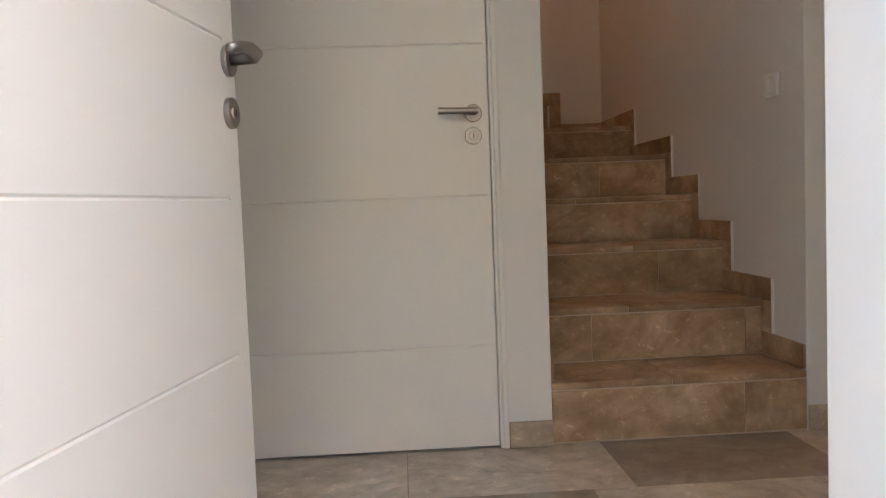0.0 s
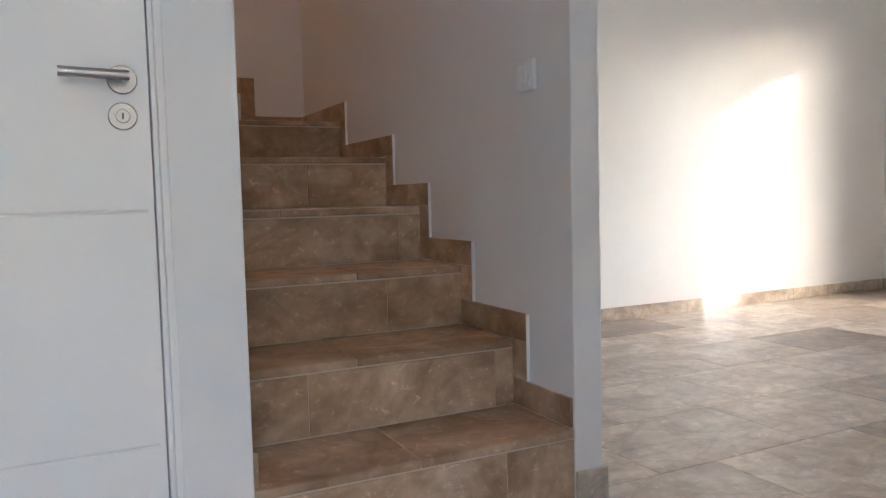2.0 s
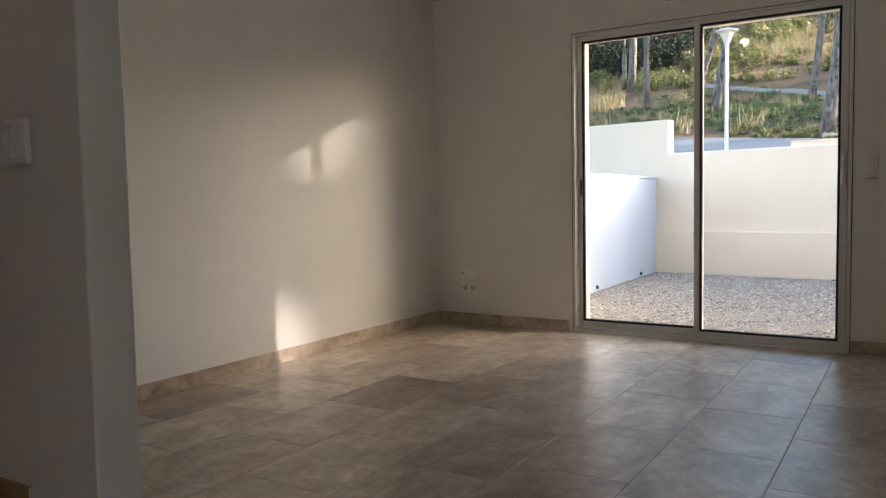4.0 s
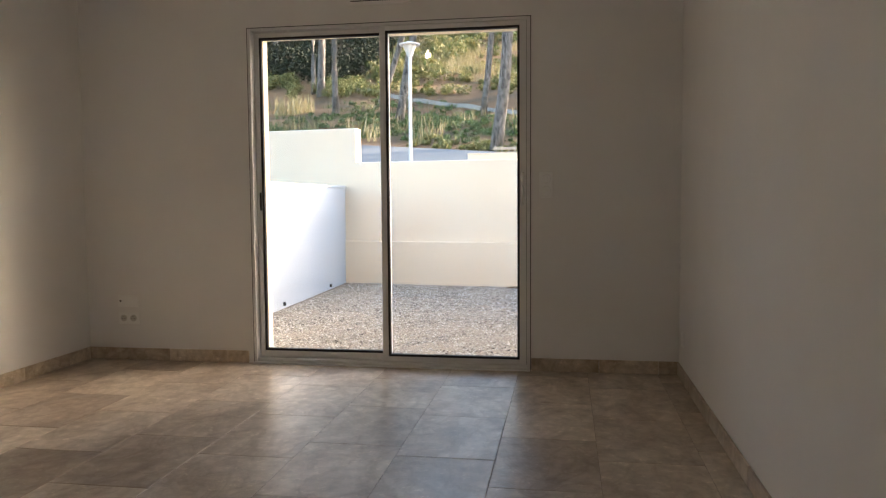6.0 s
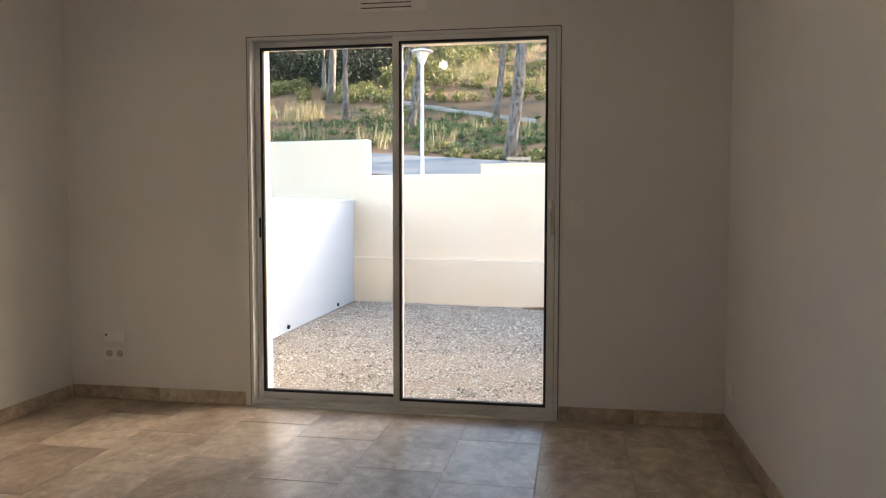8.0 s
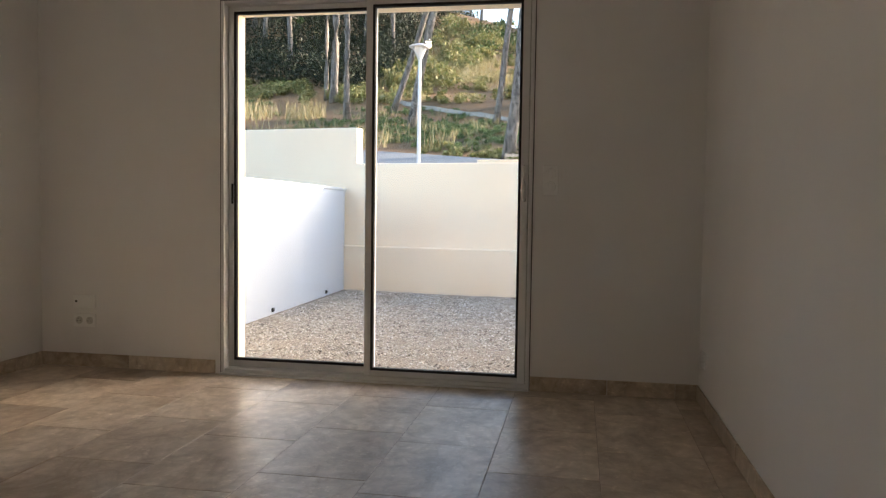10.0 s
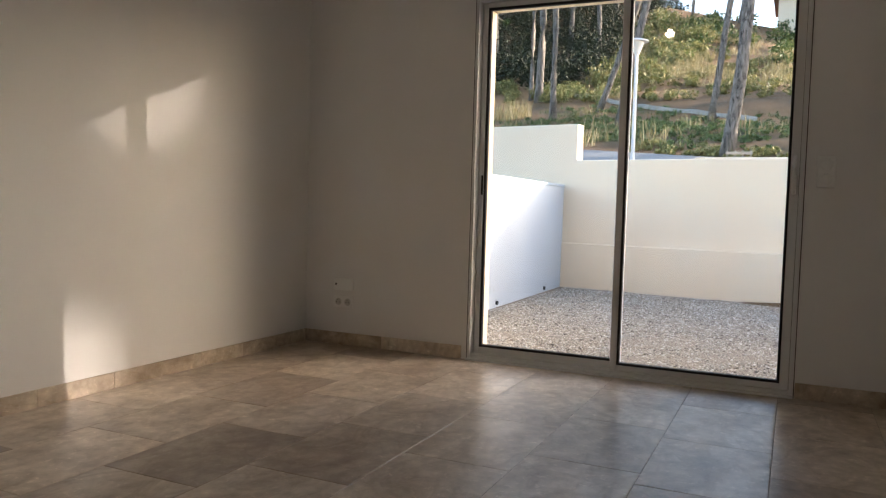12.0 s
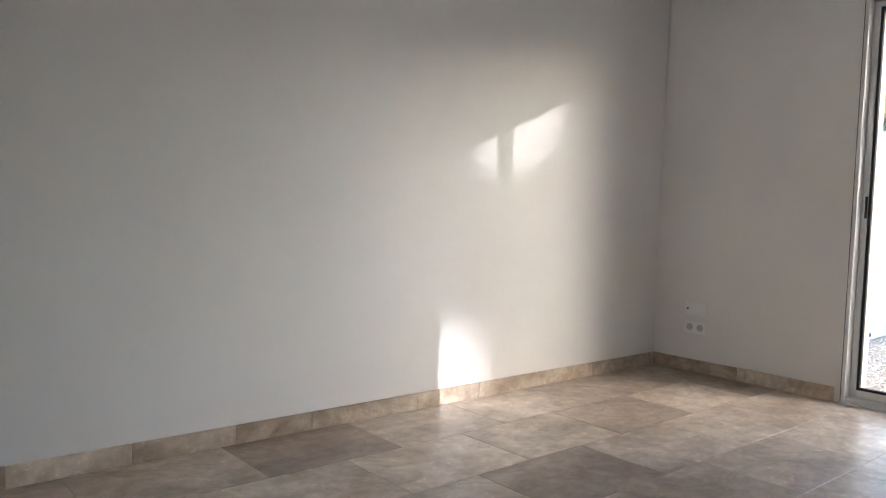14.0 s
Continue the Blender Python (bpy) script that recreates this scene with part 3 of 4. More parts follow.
def bark_material(name, a, c):
    m, n, l, b = material(name, 0.9, spec=0.2)
    t = noise_node(n, l, 13.0, 6.0, 0.7, (1.0, 1.0, 0.35), 0.6)
    l.new(ramp(n, l, t.outputs[0], [(0.38, a), (0.60, c)]).outputs[0], b.inputs["Base Color"])
    bump(n, l, b, t.outputs[0], 0.9, 0.04)
    return m


SOIL = soil_material()
BARK = bark_material("grey_pine_bark", (0.03, 0.026, 0.022), (0.30, 0.26, 0.225))
NEEDLE = leaf_material("pine_needles", [(0.0, (0.025, 0.05, 0.015)), (0.6, (0.06, 0.10, 0.03)), (1.0, (0.13, 0.17, 0.05))])
SCRUB = leaf_material("scrub_leaves", [(0.0, (0.03, 0.055, 0.018)), (0.5, (0.075, 0.115, 0.035)), (0.85, (0.16, 0.19, 0.06)), (1.0, (0.30, 0.28, 0.11))])
# the wood's shade is put into this near-black leaf colour
SHADED_SCRUB = leaf_material("shade_darkened_leaves", [(0.0, (0.008, 0.014, 0.006)), (0.75, (0.017, 0.026, 0.010)), (1.0, (0.05, 0.055, 0.02))], 0.7, 0.06)
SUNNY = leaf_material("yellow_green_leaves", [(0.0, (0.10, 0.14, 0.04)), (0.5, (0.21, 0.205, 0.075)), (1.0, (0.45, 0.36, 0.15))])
STRAW = leaf_material("dry_grass_blades", [(0.0, (0.22, 0.19, 0.08)), (0.6, (0.42, 0.33, 0.16)), (1.0, (0.58, 0.46, 0.26))])
HERB = leaf_material("low_green_herbs", [(0.0, (0.04, 0.07, 0.025)), (0.6, (0.11, 0.16, 0.055)), (1.0, (0.24, 0.27, 0.11))])
PEBBLE = leaf_material("limestone_gravel", [(0.0, (0.10, 0.085, 0.07)), (0.15, (0.28, 0.24, 0.20)), (0.4, (0.46, 0.405, 0.335)), (0.8, (0.62, 0.56, 0.475)), (1.0, (0.80, 0.75, 0.68))], 0.85, 0.0)
GRAVELBED = plain("gravel_dust", (0.36, 0.29, 0.21), 0.95, grain=70.0, var=0.5, strength=0.6)
ROAD = plain("pale_concrete_road", (0.23, 0.225, 0.215), 0.9, grain=14.0, var=0.85, strength=0.3)
ROCK = plain("pale_path_stone", (0.40, 0.36, 0.30), 0.9, grain=6.0, var=0.7, strength=0.5)
LAMPW = plain("white_lamp_paint", (0.62, 0.63, 0.64), 0.4, grain=10.0, var=0.97)


def raw_mesh(name, verts, faces, mat):
    me = bpy.data.meshes.new(name)
    me.from_pydata(verts, [], faces)
    me.materials.append(mat)
    me.update()
    return new(name, me)


def axis_lines(fine_lo, fine_hi, step, far):
    inner_lines = list(np.arange(fine_lo, fine_hi + 1e-6, step))
    out, d = [], 8.0
    while d < far:
        out.append(d)
        d *= 1.5
    return [fine_lo - k for k in out[::-1]] + inner_lines + [fine_hi + k for k in out]


gx, gy = axis_lines(-40, 36, 0.8, 1800), axis_lines(-12, 84, 0.8, 1800)
verts = [(x, y, ground_z(x, y)) for y in gy for x in gx]
w = len(gx)
faces = [(j * w + i, j * w + i + 1, (j + 1) * w + i + 1, (j + 1) * w + i) for j in range(len(gy) - 1) for i in range(w - 1)]
g = raw_mesh("ground", verts, faces, SOIL)
g.data.shade_smooth()
tagged(g, "red-brown hillside soil rising behind the yard", "ground", kind="structure")


def strip(name, v0, v1, x0, x1, lift, mat, label, category):
    xs, vs = np.arange(x0, x1, 0.8), np.linspace(v0, v1, 7)
    vv = [(x, v - 0.26 * (x + 3.3), ground_z(x, v - 0.26 * (x + 3.3)) + lift) for v in vs for x in xs]
    n = len(xs)
    ff = [(j * n + i, j * n + i + 1, (j + 1) * n + i + 1, (j + 1) * n + i) for j in range(6) for i in range(n - 1)]
    ob = raw_mesh(name, vv, ff, mat)
    ob.data.shade_smooth()
    return tagged(ob, label, category, kind="structure")


strip("road", 13.7, 17.8, -38, 34, 0.05, ROAD, "pale grey road behind the garden wall", "road")

# gravel yard
GZ = -0.10
structure("gravel_bed", block((0.0, 0.275, -0.16), (8.0, 5.8, GZ)), GRAVELBED, "beige dust and fines under the gravel", "gravel")


def pebbles(count, x0, x1, y0, y1, lo, hi):
    rng = np.random.default_rng(5)
    t = (1 + 5 ** 0.5) / 2
    ico = np.array([(-1, t, 0), (1, t, 0), (-1, -t, 0), (1, -t, 0), (0, -1, t), (0, 1, t), (0, -1, -t), (0, 1, -t), (t, 0, -1), (t, 0, 1), (-t, 0, -1), (-t, 0, 1)]) / 1.9
    tri = np.array([(0, 11, 5), (0, 5, 1), (0, 1, 7), (0, 7, 10), (0, 10, 11), (1, 5, 9), (5, 11, 4), (11, 10, 2), (10, 7, 6), (7, 1, 8), (3, 9, 4), (3, 4, 2), (3, 2, 6), (3, 6, 8), (3, 8, 9), (4, 9, 5), (2, 4, 11), (6, 2, 10), (8, 6, 7), (9, 8, 1)])
    size = lo * (hi / lo) ** (rng.random(count) ** 2.0)
    c = np.column_stack([rng.uniform(x0, x1, count), rng.uniform(y0, y1, count), GZ + size * rng.uniform(-0.1, 0.45, count)])
    swell = np.sin(c[:, 0] * 3.1 + 1.7 * np.sin(c[:, 1] * 2.3)) * np.sin(c[:, 1] * 3.7 + 1.3 * np.sin(c[:, 0] * 4.1))
    c[:, 2] += 0.004 * swell + 0.002 * np.sin(c[:, 0] * 17.0 + 2.0 * np.sin(c[:, 1] * 13.0))
    jit = 1 + 0.28 * rng.standard_normal((count, 12, 1))
    scale = size[:, None, None] * np.column_stack([rng.uniform(0.7, 1.2, count), rng.uniform(0.7, 1.2, count), rng.uniform(0.45, 0.8, count)])[:, None, :]
    p = ico[None] * jit * scale
    a = rng.uniform(0, 6.28, count)
    ca, sa = np.cos(a)[:, None], np.sin(a)[:, None]
    q = np.stack([p[:, :, 0] * ca - p[:, :, 1] * sa, p[:, :, 0] * sa + p[:, :, 1] * ca, p[:, :, 2]], -1) + c[:, None, :]
    f = tri[None] + 12 * np.arange(count)[:, None, None]
    ob = raw_mesh("gravel", q.reshape(-1, 3).tolist(), f.reshape(-1, 3).tolist(), PEBBLE)
    return tagged(ob, "grey and beige crushed limestone gravel in the yard", "gravel", kind="stuff")


pebbles(88000, 0.25, 4.1, 0.3, 5.7, 0.0036, 0.0112)

# garden walls
gw = thing("garden_wall", (0.27, 0.28, GZ), 1.15, label="white rendered low garden wall with a thin coping", category="garden wall")
part("wall_body", block((-0.2, 0.0, -0.05), (0.0, 5.42, 1.345), 0.006, 2), RENDER_SHADE, gw)
part("coping", block((-0.21, 0.0, 1.346), (0.014, 5.42, 1.38), 0.006, 2), RENDER_SHADE, gw)
for y in (2.83, 4.60):
    bm = bmesh.new()
    tube(bm, (-0.05, y, 0.05), (0.02, y, 0.05), 0.022, sides=18)
    part("drain_pipe", bm, DARK, gw, "short dark drain pipe")
bw = thing("back_wall", (0.21, 5.66, GZ), -8.2, label="cream rendered wall with a wider base and a raised end", category="garden wall")
part("wall_base", block((-0.25, 0.0, -0.08), (7.0, 0.32, 0.60), 0.012, 3), RENDER, bw)
bm = prism(bmesh.new(), [(-6.0, 0.0), (7.0, 0.0), (7.0, 1.715), (0.089, 1.715), (0.089, 2.20), (-6.0, 2.20)], "y", 0.10, 0.30)
bmesh.ops.recalc_face_normals(bm, faces=bm.faces)
bmesh.ops.bevel(bm, geom=list(bm.edges), offset=0.018, segments=3, affect="EDGES", profile=0.5)
part("wall_upper", bm, RENDER, bw, "upper wall with a higher end")
# unseen wall, added to block the sun and tint the hall's light
structure("wall_outer_entrance", block((8.5, -11.0, -0.3), (8.8, 2.2, 5.0)), OCHRE_BOUNCE, "unseen ochre wall added to block sun and warm the hall", "wall")
# unseen paving in light beige stone, to bounce warm light indoors
structure("porch", block((XR + T_EXT, -14.0, -0.2), (8.5, 0.2, -0.10)), STONE, "unseen beige stone paving that bounces warm light into the entrance", "paving")

# low wall across the lane
lw = thing("low_wall", (1.12, 12.0, ground_z(1.12, 12.0)), label="low white rendered wall end beside the lane", category="garden wall")
zw = 2.09 - ground_z(1.12, 12.0)
part("wall_body", block((0.0, 0.0, -0.6), (6.0, 0.2, zw - 0.03), 0.01, 2), RENDER, lw)
part("coping", block((-0.015, -0.015, zw - 0.029), (6.0, 0.215, zw), 0.006, 2), RENDER, lw)

# pale slatted panel at the foot of the pine
sp = thing("fence_panel", (1.62, 13.0, ground_z(1.85, 13.0)), label="small pale slatted fence panel beside the lane", category="fence")
zp = 2.31 - ground_z(1.85, 13.0)
for x in (0.0, 0.155, 0.31, 0.465):
    part("post", block((x, 0.0, -0.15), (x + 0.03, 0.03, zp), 0.003), ROCK, sp)
for z in (zp - 0.09, zp - 0.20, zp - 0.33):
    part("rail", block((-0.02, -0.016, z), (0.515, -0.001, z + 0.06), 0.003), ROCK, sp)


# parked car, its roof just over the garden wall
def parked_car(place, turn):
    car = thing("parked_car", place, turn, label="dark green parked car behind the cream garden wall", category="car")
    paint = plain("dark_green_car_paint", (0.03, 0.055, 0.05), 0.22, 0.3, 40.0, 0.95, 0.0)
    tint = plain("tinted_car_glass", (0.03, 0.035, 0.035), 0.05, 0.0, 20.0, 0.95, 0.0)
    bm = prism(bmesh.new(), [(-2.0, 0.35), (2.0, 0.32), (2.05, 0.62), (1.95, 0.80), (1.1, 0.93), (-1.75, 0.98), (-2.05, 0.85)], "y", -0.85, 0.85)
    bmesh.ops.bevel(bm, geom=list(bm.edges), offset=0.06, segments=3, affect="EDGES", profile=0.5)
    part("body", bm, paint, car)
    bm = prism(bmesh.new(), [(-1.7, 0.93), (1.15, 0.90), (0.45, 1.44), (-0.3, 1.52), (-1.2, 1.46)], "y", -0.72, 0.72)
    bmesh.ops.bevel(bm, geom=list(bm.edges), offset=0.07, segments=3, affect="EDGES", profile=0.5)
    part("cabin", bm, paint, car)
    for y0, y1 in ((-0.728, -0.721), (0.721, 0.728)):
        part("side_window", prism(bmesh.new(), [(-1.4, 1.0), (0.85, 1.0), (0.38, 1.36), (-0.3, 1.42), (-1.1, 1.38)], "y", y0, y1), tint, car)
    part("windscreen", prism(bmesh.new(), [(1.09, 0.96), (1.10, 0.97), (0.50, 1.42), (0.49, 1.41)], "y", -0.62, 0.62), tint, car)
    for x in (-1.3, 1.3):
        for y0, y1 in ((-0.87, -0.66), (0.66, 0.87)):
            bm = bmesh.new()
            tube(bm, (x, y0, 0.31), (x, y1, 0.31), 0.31, sides=28)
            wheel = part("wheel", bm, RUBBER, car, "black tyre")
            bm = bmesh.new()
            tube(bm, (x, y0 - 0.004, 0.31), (x, y1 + 0.004, 0.31), 0.19, sides=24)
            part("rim", bm, STEEL, wheel)
    return car


parked_car((-3.45, 10.0, 1.06), 0)

# street lamp
sl = thing("street_lamp", (-0.13, 11.8, ground_z(-0.13, 11.8)), label="white street lamp with a conical head on a slim pole", category="street lamp")
zt = 4.30 - ground_z(-0.13, 11.8)
bm = bmesh.new()
tube(bm, (0, 0, -0.1), (0, 0, zt), 0.044, 0.034, 20)
part("pole", bm, LAMPW, sl, smooth=False)
bm = bmesh.new()
tube(bm, (0, 0, zt - 0.10), (0, 0, zt + 0.16), 0.045, 0.15, 28)
part("lamp_head", bm, LAMPW, sl, "inverted white cone")
bm = bmesh.new()
tube(bm, (0, 0, zt + 0.16), (0, 0, zt + 0.185), 0.23, 0.23, 32)
tube(bm, (0, 0, zt + 0.185), (0, 0, zt + 0.225), 0.22, 0.10, 32)
part("lamp_cap", bm, LAMPW, sl, "wide flat white cap")


def leaf_cloud(name, blobs, per, size, mat, label, category, flat=0.75, seed=1):
    """Small leaves in loose clumps: blobs are (x, y, z, radius)."""
    rng = np.random.default_rng(seed)
    b = np.array(blobs)
    n = len(b) * per
    c = np.repeat(b[:, :3], per, 0)
    r = np.repeat(b[:, 3], per)[:, None]
    d = rng.standard_normal((n, 3))
    d /= np.linalg.norm(d, axis=1)[:, None]
    lump = 0.75 + 0.25 * np.sin(d[:, :1] * 5 + c[:, :1] * 3) * np.cos(d[:, 1:2] * 4 + c[:, 1:2])
    p = c + d * r * lump * rng.uniform(0.35, 1.05, (n, 1)) * np.array([1.0, 1.0, flat])
    s = size * rng.uniform(0.5, 1.4, (n, 1))
    u = rng.standard_normal((n, 3))
    u /= np.linalg.norm(u, axis=1)[:, None]
    t = np.cross(u, rng.standard_normal((n, 3)))
    t /= np.linalg.norm(t, axis=1)[:, None]
    q = np.stack([p - u * s, p - t * s * 0.45, p + u * s, p + t * s * 0.45], 1).reshape(-1, 3)
    f = np.arange(4 * n).reshape(-1, 4)
    ob = raw_mesh(name, q.tolist(), f.tolist(), mat)
    return tagged(ob, label, category, kind="stuff") if label else ob


def blades(name, spots, per, height, spread, mat, label, category, seed):
    rng = np.random.default_rng(seed)
    b = np.array(spots)
    n = len(b) * per
    c = np.repeat(b, per, 0) + np.column_stack([rng.normal(0, spread, n), rng.normal(0, spread, n), np.zeros(n)])
    h = height * rng.uniform(0.4, 1.2, (n, 1))
    lean = np.column_stack([rng.normal(0, 0.25, n), rng.normal(0, 0.25, n), np.ones(n)]) * h
    a = rng.uniform(0, 6.28, n)
    side = np.column_stack([np.cos(a), np.sin(a), np.zeros(n)]) * rng.uniform(0.008, 0.022, (n, 1))
    q = np.stack([c - side, c + side, c + lean * 0.6 + side * 0.7, c + lean, c + lean * 0.6 - side * 0.7], 1).reshape(-1, 3)
    f = np.arange(5 * n).reshape(-1, 5)
    return tagged(raw_mesh(name, q.tolist(), f.tolist(), mat), label, category, kind="stuff")


def scatter(count, x0, x1, v0, v1, seed, keep=None):
    rng = np.random.default_rng(seed)
    out = []
    while len(out) < count:
        x, v = rng.uniform(x0, x1), rng.uniform(v0, v1)
        if keep is None or keep(x, v, rng.random()):
            y = v - 0.26 * (x + 3.3)
            out.append((x, y, ground_z(x, y), rng.random()))
    return out


def patchy(x, v, r):
    return noise.noise((x * 0.16, v * 0.16, 1.7)) + 0.35 > r * 1.1


def bushes(name, spots, lo, hi, per, size, mat, label, seed, flat=0.75):
    return leaf_cloud(name, [(x, y, z + (lo + (hi - lo) * k) * 0.4, lo + (hi - lo) * k) for x, y, z, k in spots], per, size, mat, label, "shrubs", flat, seed)


bushes("woodland_scrub", scatter(600, -36, -8.0, 33, 76, 11), 0.9, 2.6, 330, 0.105, SHADED_SCRUB, "hillside woodland undergrowth, leaf colour darkened for the wood's shade", 21, 0.9)
# yellow-green leaf colour stands in for sunlight on this upper scrub
bushes("woodland_scrub", scatter(90, -8, -3.0, 36, 60, 12), 0.6, 1.3, 160, 0.13, SUNNY, "upper hillside scrub with sunlight put into its yellow-green leaves", 22)
bushes("hillside_scrub", scatter(110, -5, 22, 46, 70, 13), 0.5, 1.4, 150, 0.14, SCRUB, "patchy green scrub on the upper hillside", 23)
bushes("hillside_scrub", scatter(330, -8, 14, 31.5, 48, 14), 0.2, 0.6, 110, 0.08, SUNNY, "yellow-green bushes scattered over bare soil", 24)
bushes("hillside_scrub", scatter(90, -24, -5.5, 30.0, 33.5, 15), 0.3, 0.8, 150, 0.08, SUNNY, "sunny yellow-green bushes along the foot of the wood", 25)
bushes("low_herbs", scatter(700, -20, 8, 18.6, 30.0, 16, patchy), 0.12, 0.32, 50, 0.05, HERB, "low green weeds on the bank", 26, 0.45)
bushes("low_herbs", scatter(60, -1.5, 4, 18.3, 20.5, 17), 0.12, 0.30, 90, 0.05, SUNNY, "bright green weeds beside the road", 27, 0.6)
blades("dry_grass", [s[:3] for s in scatter(50, -22, 9, 18.2, 21.5, 31, patchy)], 13, 0.7, 0.14, STRAW, "tall dry straw-coloured grass beside the road", "grass", 41)
blades("dry_grass", [s[:3] for s in scatter(100, -24, 9, 22.0, 30.0, 32, patchy)], 13, 0.4, 0.2, STRAW, "dry grass tufts on the slope", "grass", 42)
blades("green_grass", [s[:3] for s in scatter(380, -20, 8, 18.6, 30.0, 33, patchy)], 18, 0.22, 0.22, HERB, "short green grass on the bank", "grass", 43)

blades("dry_grass", [s[:3] for s in scatter(760, -8, 14, 31.5, 58.0, 34, patchy)], 26, 0.55, 0.3, STRAW, "golden dry grass on the sunny hillside", "grass", 44)
blades("dry_grass", [s[:3] for s in scatter(60, -13.5, -7.5, 24.0, 26.5, 35)], 11, 0.85, 0.2, STRAW, "tall pale grass on the bank", "grass", 45)

# pale path on the slope
bm = bmesh.new()
prev = None
for k in range(40):
    x = -7.6 + 0.235 * k
    v = 31.9 - 4.3 * max(0.0, (k - 6) / 33.0) + 0.12 * math.sin(k * 0.33)
    y = v - 0.26 * (x + 3.3)
    h = 0.09 + 0.015 * math.sin(k * 0.7)
    wid = 0.34 + 0.10 * math.sin(k * 0.6)
    base = ground_z(x, y)
    ring = [bm.verts.new(p) for p in ((x, y - wid, base - 0.1), (x, y - wid * 0.8, base + h), (x, y + wid, base + h + 0.05), (x, y + wid * 1.3, base - 0.05))]
    if prev:
        for a in range(3):
            bm.faces.new((prev[a], prev[a + 1], ring[a + 1], ring[a]))
    prev = ring
tagged(part("hill_path", bm, ROCK, smooth=True), "pale stony path edge crossing the slope", "path", kind="structure")


def pine(foot, top, r0, r1, height, crown_lo, seed, label, spread=2.2, clumps=26, per=90, leaf=0.11):
    """A pine: a leaning tapered trunk through foot and top, bare limbs, and a loose crown of needle clumps."""
    rng = random.Random(seed)
    foot = Vector((foot[0], foot[1], ground_z(foot[0], foot[1]) - 0.15))
    d = (Vector(top) - foot)
    d = d / d.z
    t = thing("pine_tree", foot, label=label, category="tree", group="hillside pines")
    pts, rad = [], []
    for k in range(15):
        f = k / 14
        wob = 0.10 * r0 * 6
        p = d * (height * f) + Vector((noise.noise((seed, f * 4, 0.3)) * wob, noise.noise((seed, f * 4, 5.3)) * wob, 0)) * min(1, f * 4)
        pts.append(p)
        rad.append(0.88 * r0 * (1.25 if k == 0 else 1.0) * (1 - f) + r1 * f)
    part("trunk", sweep(pts, rad, 12), BARK, t, smooth=True)
    blobs, bm = [], bmesh.new()
    for k in range(clumps):
        f = crown_lo + (1 - crown_lo) * rng.random() ** 0.8
        base = d * (height * f)
        a = rng.uniform(0, 6.283)
        reach = spread * (1.15 - f * 0.6) * rng.uniform(0.3, 1.0)
        tip = base + Vector((math.cos(a) * reach, math.sin(a) * reach, rng.uniform(0.0, 0.7)))
        tube(bm, base, tip, 0.045, 0.012, 5, False)
        blobs.append((*tip, rng.uniform(0.4, 0.85)))
    tagged(part("limbs", bm, BARK, t), kind="stuff")
    crown = leaf_cloud("crown", blobs, per, leaf, NEEDLE, "", "", 0.6, seed)
    crown.parent = t
    tagged(crown, kind="stuff")
    return t


pine((-5.95, 25.2), (-5.98, 25.2, 9.03), 0.16, 0.07, 13.0, 0.62, 1, "slim grey-barked pine on the bank")
pine((-8.74, 31.8), (-8.70, 31.8, 10.92), 0.22, 0.10, 14.0, 0.6, 2, "dark-barked pine at the edge of the wood")
pine((-9.6, 33.2), (-9.55, 33.2, 11.2), 0.13, 0.06, 13.0, 0.6, 3, "thin pale-barked pine at the edge of the wood")
pine((-3.18, 24.4), (-2.30, 24.4, 8.74), 0.19, 0.09, 12.5, 0.62, 4, "leaning grey pine on the bank")
pine((-5.03, 28.8), (-3.65, 28.8, 9.2), 0.16, 0.08, 12.0, 0.62, 5, "leaning pine beside the hill path")
pine((1.22, 17.8), (1.64, 17.8, 6.55), 0.21, 0.10, 12.0, 0.60, 6, "thick grey-barked pine beside the road")
pine((-0.04, 25.8), (0.52, 25.8, 9.01), 0.145, 0.08, 12.5, 0.62, 7, "straight grey pine on the bank")
pine((-5.5, 62.0), (-5.1, 62.0, 26.0), 0.16, 0.08, 9.0, 0.55, 8, "small pine on the skyline")
pine((-2.0, 64.0), (-1.0, 64.0, 26.0), 0.12, 0.06, 7.0, 0.4, 9, "small leaning pine on the skyline")
pine((-9.0, 45.0), (-9.3, 45.0, 22.0), 0.18, 0.08, 12.0, 0.3, 10, "dense pine on the wooded slope", 2.8, 34)
pine((-15.0, 42.0), (-15.2, 42.0, 22.0), 0.2, 0.08, 13.0, 0.25, 12, "dense pine on the wooded slope", 2.8, 34)
for k, (x, y) in enumerate(((-11.5, 47.0), (-13.0, 52.0), (-18.5, 46.0), (-17.0, 55.0), (-21.0, 50.0), (-10.5, 56.0))):
    pine((x, y), (x + 0.3, y, 30.0), 0.2, 0.08, 14.0, 0.22, 60 + k, "dense pine on the wooded slope", 3.2, 40, 90, 0.15)
# unseen pines added beside the bank to shade its foot in the evening
for k, (x, y, h) in enumerate(((7.5, 33.5, 6.5), (9.5, 31.0, 7.5), (12.0, 29.5, 8.0), (11.5, 34.5, 7.0), (14.5, 27.0, 8.5), (9.0, 36.5, 6.0), (17.0, 31.0, 9.0), (16.0, 24.0, 8.0))):
    pine((x, y), (x + 0.2, y, 30.0), 0.15, 0.06, h, 0.15, 80 + k, "unseen young dense pine added to shade the bank", 2.3, 44, 80, 0.13)
# unseen pines added on the rise to filter the evening sun
pine((50.0, 33.5), (50.2, 33.5, 60.0), 0.2, 0.08, 9.3, 0.45, 51, "unseen dense pine added on the far rise to block sun", 1.9, 110, 70, 0.17)
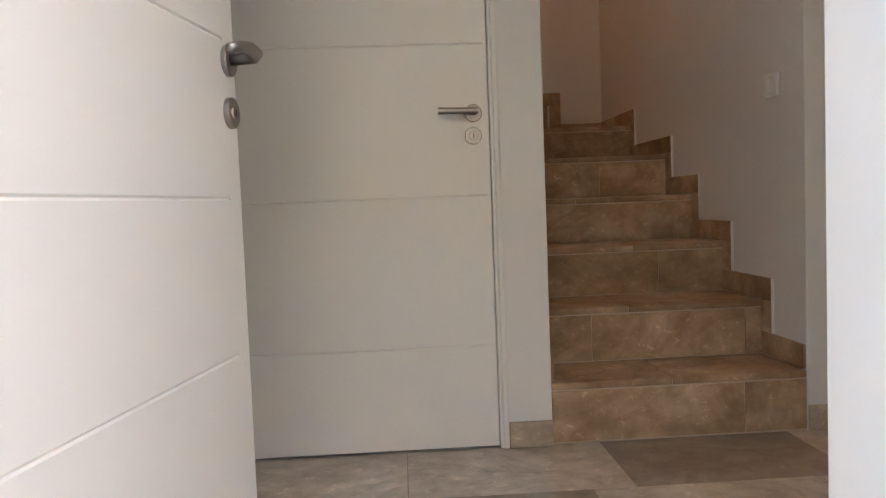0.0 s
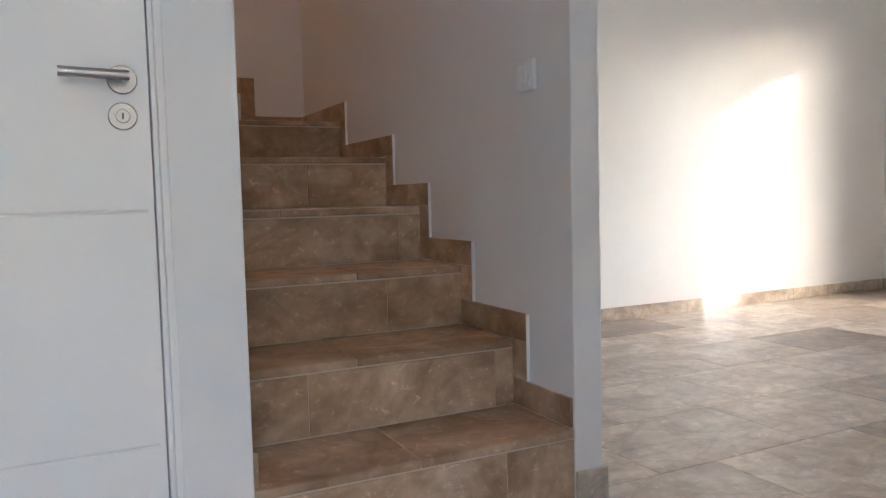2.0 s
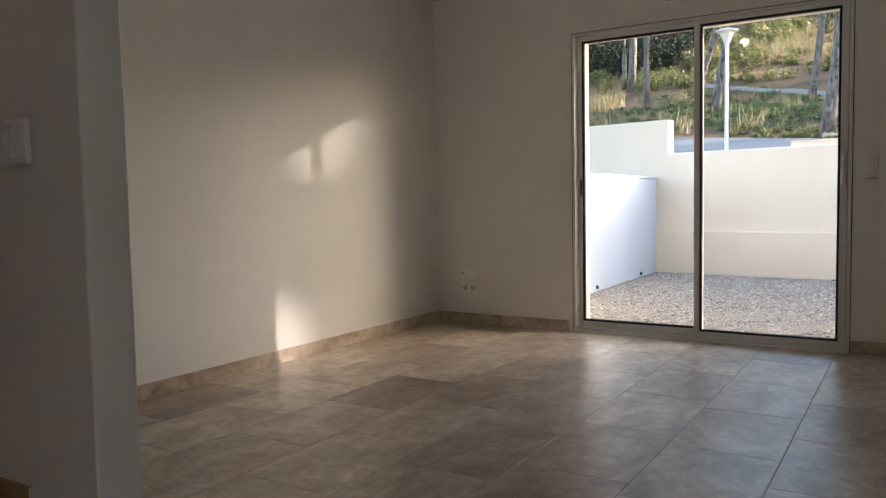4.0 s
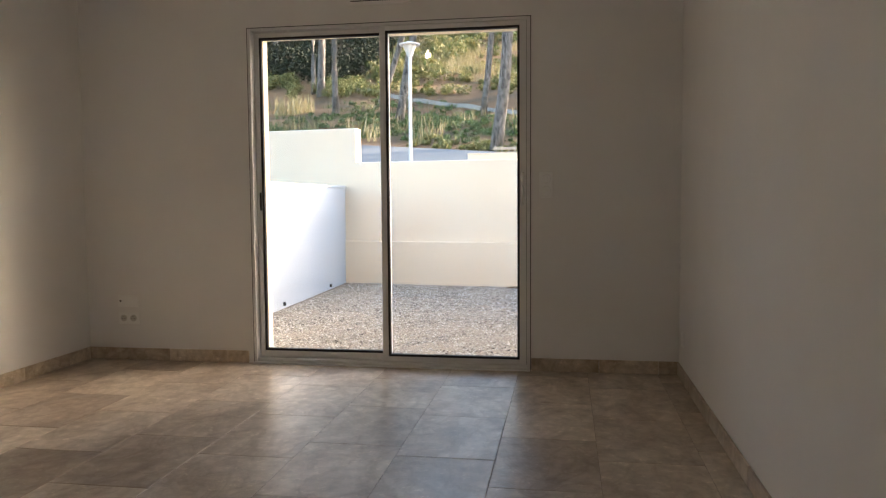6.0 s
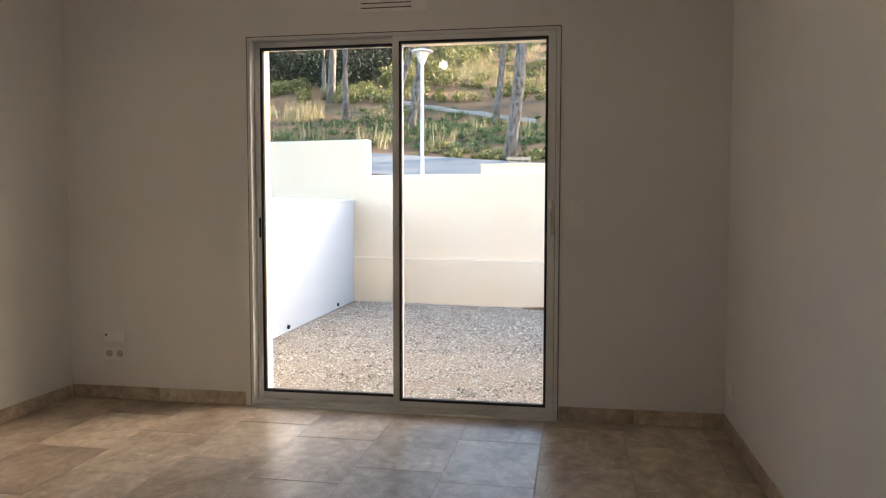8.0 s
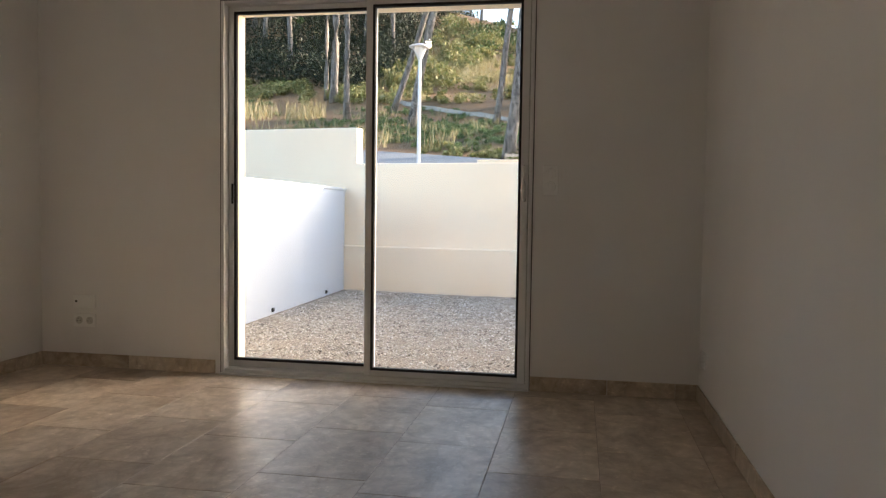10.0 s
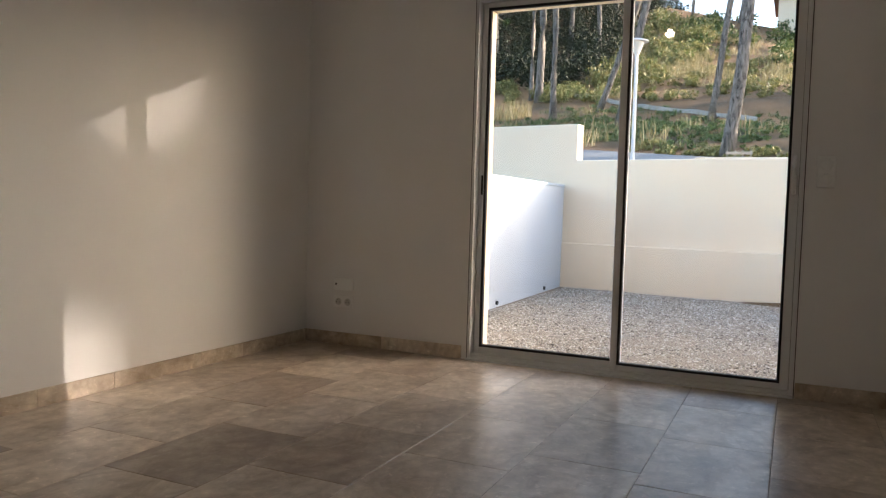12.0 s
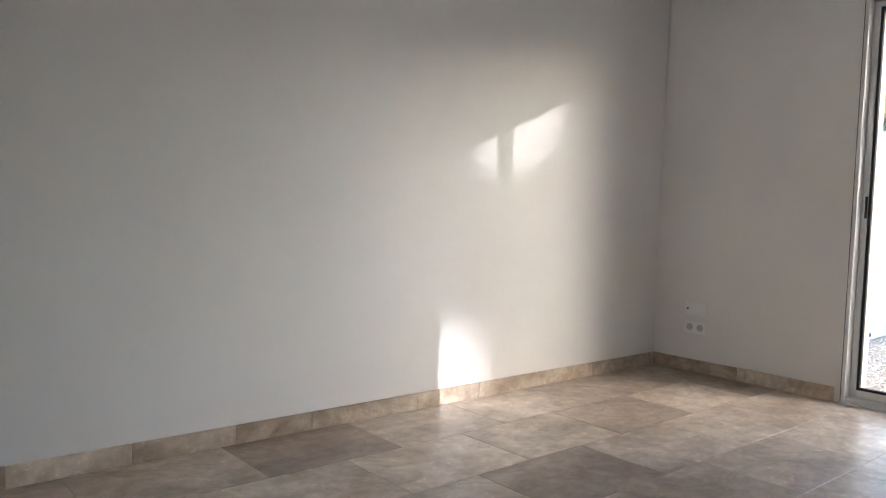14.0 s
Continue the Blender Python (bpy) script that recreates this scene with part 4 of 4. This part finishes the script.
pine((50.2, 35.8), (50.2, 35.8, 60.0), 0.2, 0.08, 10.6, 0.45, 52, "unseen dense pine added on the far rise to block sun", 1.7, 120, 70, 0.17)
pine((49.0, 33.7), (49.0, 33.7, 60.0), 0.2, 0.08, 14.25 - ground_z(49.0, 33.7), 0.5, 54, "unseen dense broad pine added on the far rise to block sun", 1.7, 110, 70, 0.17)
pine((53.5, 36.8), (53.5, 36.8, 60.0), 0.14, 0.08, 13.8, 0.78, 53, "unseen tall thin-crowned pine added on the far rise to dapple the sun", 2.3, 46, 62, 0.17)

# far house on the ridge
fh = thing("far_house", (3.6, 66.0, ground_z(3.6, 66.0)), label="ochre rendered house with a tiled roof on the ridge", category="house")
part("wall", block((-2.6, -3.0, -1.5), (6.0, 3.0, 2.9)), RENDER, fh)
part("roof", prism(bmesh.new(), [(-3.4, 2.85), (3.4, 2.85), (3.4, 3.0), (0.0, 4.4), (-3.4, 3.0)], "x", -3.0, 6.4), plain("clay_roof_tiles", (0.36, 0.19, 0.12), 0.85, grain=8.0, var=0.7), fh)
for x in (-0.6, 2.4):
    part("window", block((x, -3.03, 0.6), (x + 1.0, -3.001, 1.9)), DARK, fh)


# ---- skirting and floor tiles ----
def skirting(name, runs, label):
    base = thing(name, (0, 0, 0), label=label, category="baseboard", kind="structure")
    rng = random.Random(name)
    for axis, fixed, side, lo, hi in runs:
        p = lo
        while p < hi - 0.001:
            q = min(hi, p + rng.choice((0.36, 0.42, 0.6)))
            if hi - q < 0.08:
                q = hi
            a, b = fixed + side * 0.001, fixed + side * 0.0115
            ends = ((a, p + 0.001, 0.001), (b, q - 0.001, 0.082)) if axis == "y" else ((p + 0.001, a, 0.001), (q - 0.001, b, 0.082))
            part("skirting_tile", block(*ends, 0.002), STONE, base)
            p = q


skirting("baseboard", [("y", 0.0, 1, PY1, -0.013), ("x", 0.0, -1, 0.0, WX0 - 0.035), ("x", 0.0, -1, WX1 + 0.005, XR), ("y", XR, -1, EY1 + 0.2, -0.013), ("x", PY1, 1, 0.013, PX), ("y", PX, 1, PY0, PY1 + 0.012), ("y", DX, 1, -5.499, CY), ("y", DX, 1, HY, -6.42), ("x", HY, 1, DX + 0.013, XR), ("x", EY1 - 0.012, -1, 3.676, XR), ("y", 3.676, -1, EY1 - 0.024, EY1 + 0.2)], "beige travertine skirting along the walls")

TW, TL = 0.425, 0.61
OFFSETS = (0.01, 0.29, 0.585, 0.33, 0.542, 0.33, 0.45, 0.139, 0.40, 0.22)
DARK_TILES = {(0, 4), (1, 1), (2, 2), (5, 7), (6, 8), (7, 8), (1, -1)}
tile_meshes = {}


def tile_mesh(w, h, mat):
    key = (round(w, 3), round(h, 3), mat.name)
    if key not in tile_meshes:
        bm = bmesh.new()
        c = 0.0018
        rings = [[bm.verts.new((sx * (w / 2 - k), sy * (h / 2 - k), z)) for sx, sy in ((-1, -1), (1, -1), (1, 1), (-1, 1))] for k, z in ((0.0, -0.010), (0.0, -c * 0.7), (c, 0.0))]
        for r0, r1 in zip(rings, rings[1:]):
            for i in range(4):
                bm.faces.new((r0[i], r0[(i + 1) % 4], r1[(i + 1) % 4], r1[i]))
        bm.faces.new(rings[2])
        tile_meshes[key] = mesh_of("floor_tile", bm, mat)
    return tile_meshes[key]


rng = random.Random(4)
for i in range(10):
    x0, x1 = i * TW, min((i + 1) * TW, XR)
    if x1 - x0 < 0.02:
        continue
    j, y1 = -1, 0.0
    while y1 > HY + 0.01:
        y0 = max(-(OFFSETS[i] + (j + 1) * TL), HY)
        for a, b in ((x0, x1),):
            lo, hi = y0, y1
            if x1 <= PX:
                lo = max(lo, PY1)
            elif x0 < PX and y0 < PY1:
                if hi > PY1:
                    ob = new("floor_tile", tile_mesh(b - a - 0.002, hi - PY1 - 0.002, STONE))
                    ob.location, ob.parent = ((a + b) / 2, (hi + PY1) / 2, 0), floor
                    hi = PY1
                a = PX
            if hi - lo > 0.02 and b - a > 0.02:
                mat = STONE_D if (i, j) in DARK_TILES else STONE
                ob = new("floor_tile", tile_mesh(b - a - 0.002, hi - lo - 0.002, mat))
                ob.location, ob.parent = ((a + b) / 2, (lo + hi) / 2, rng.uniform(-0.0004, 0.0004)), floor
        y1, j = y0, j + 1
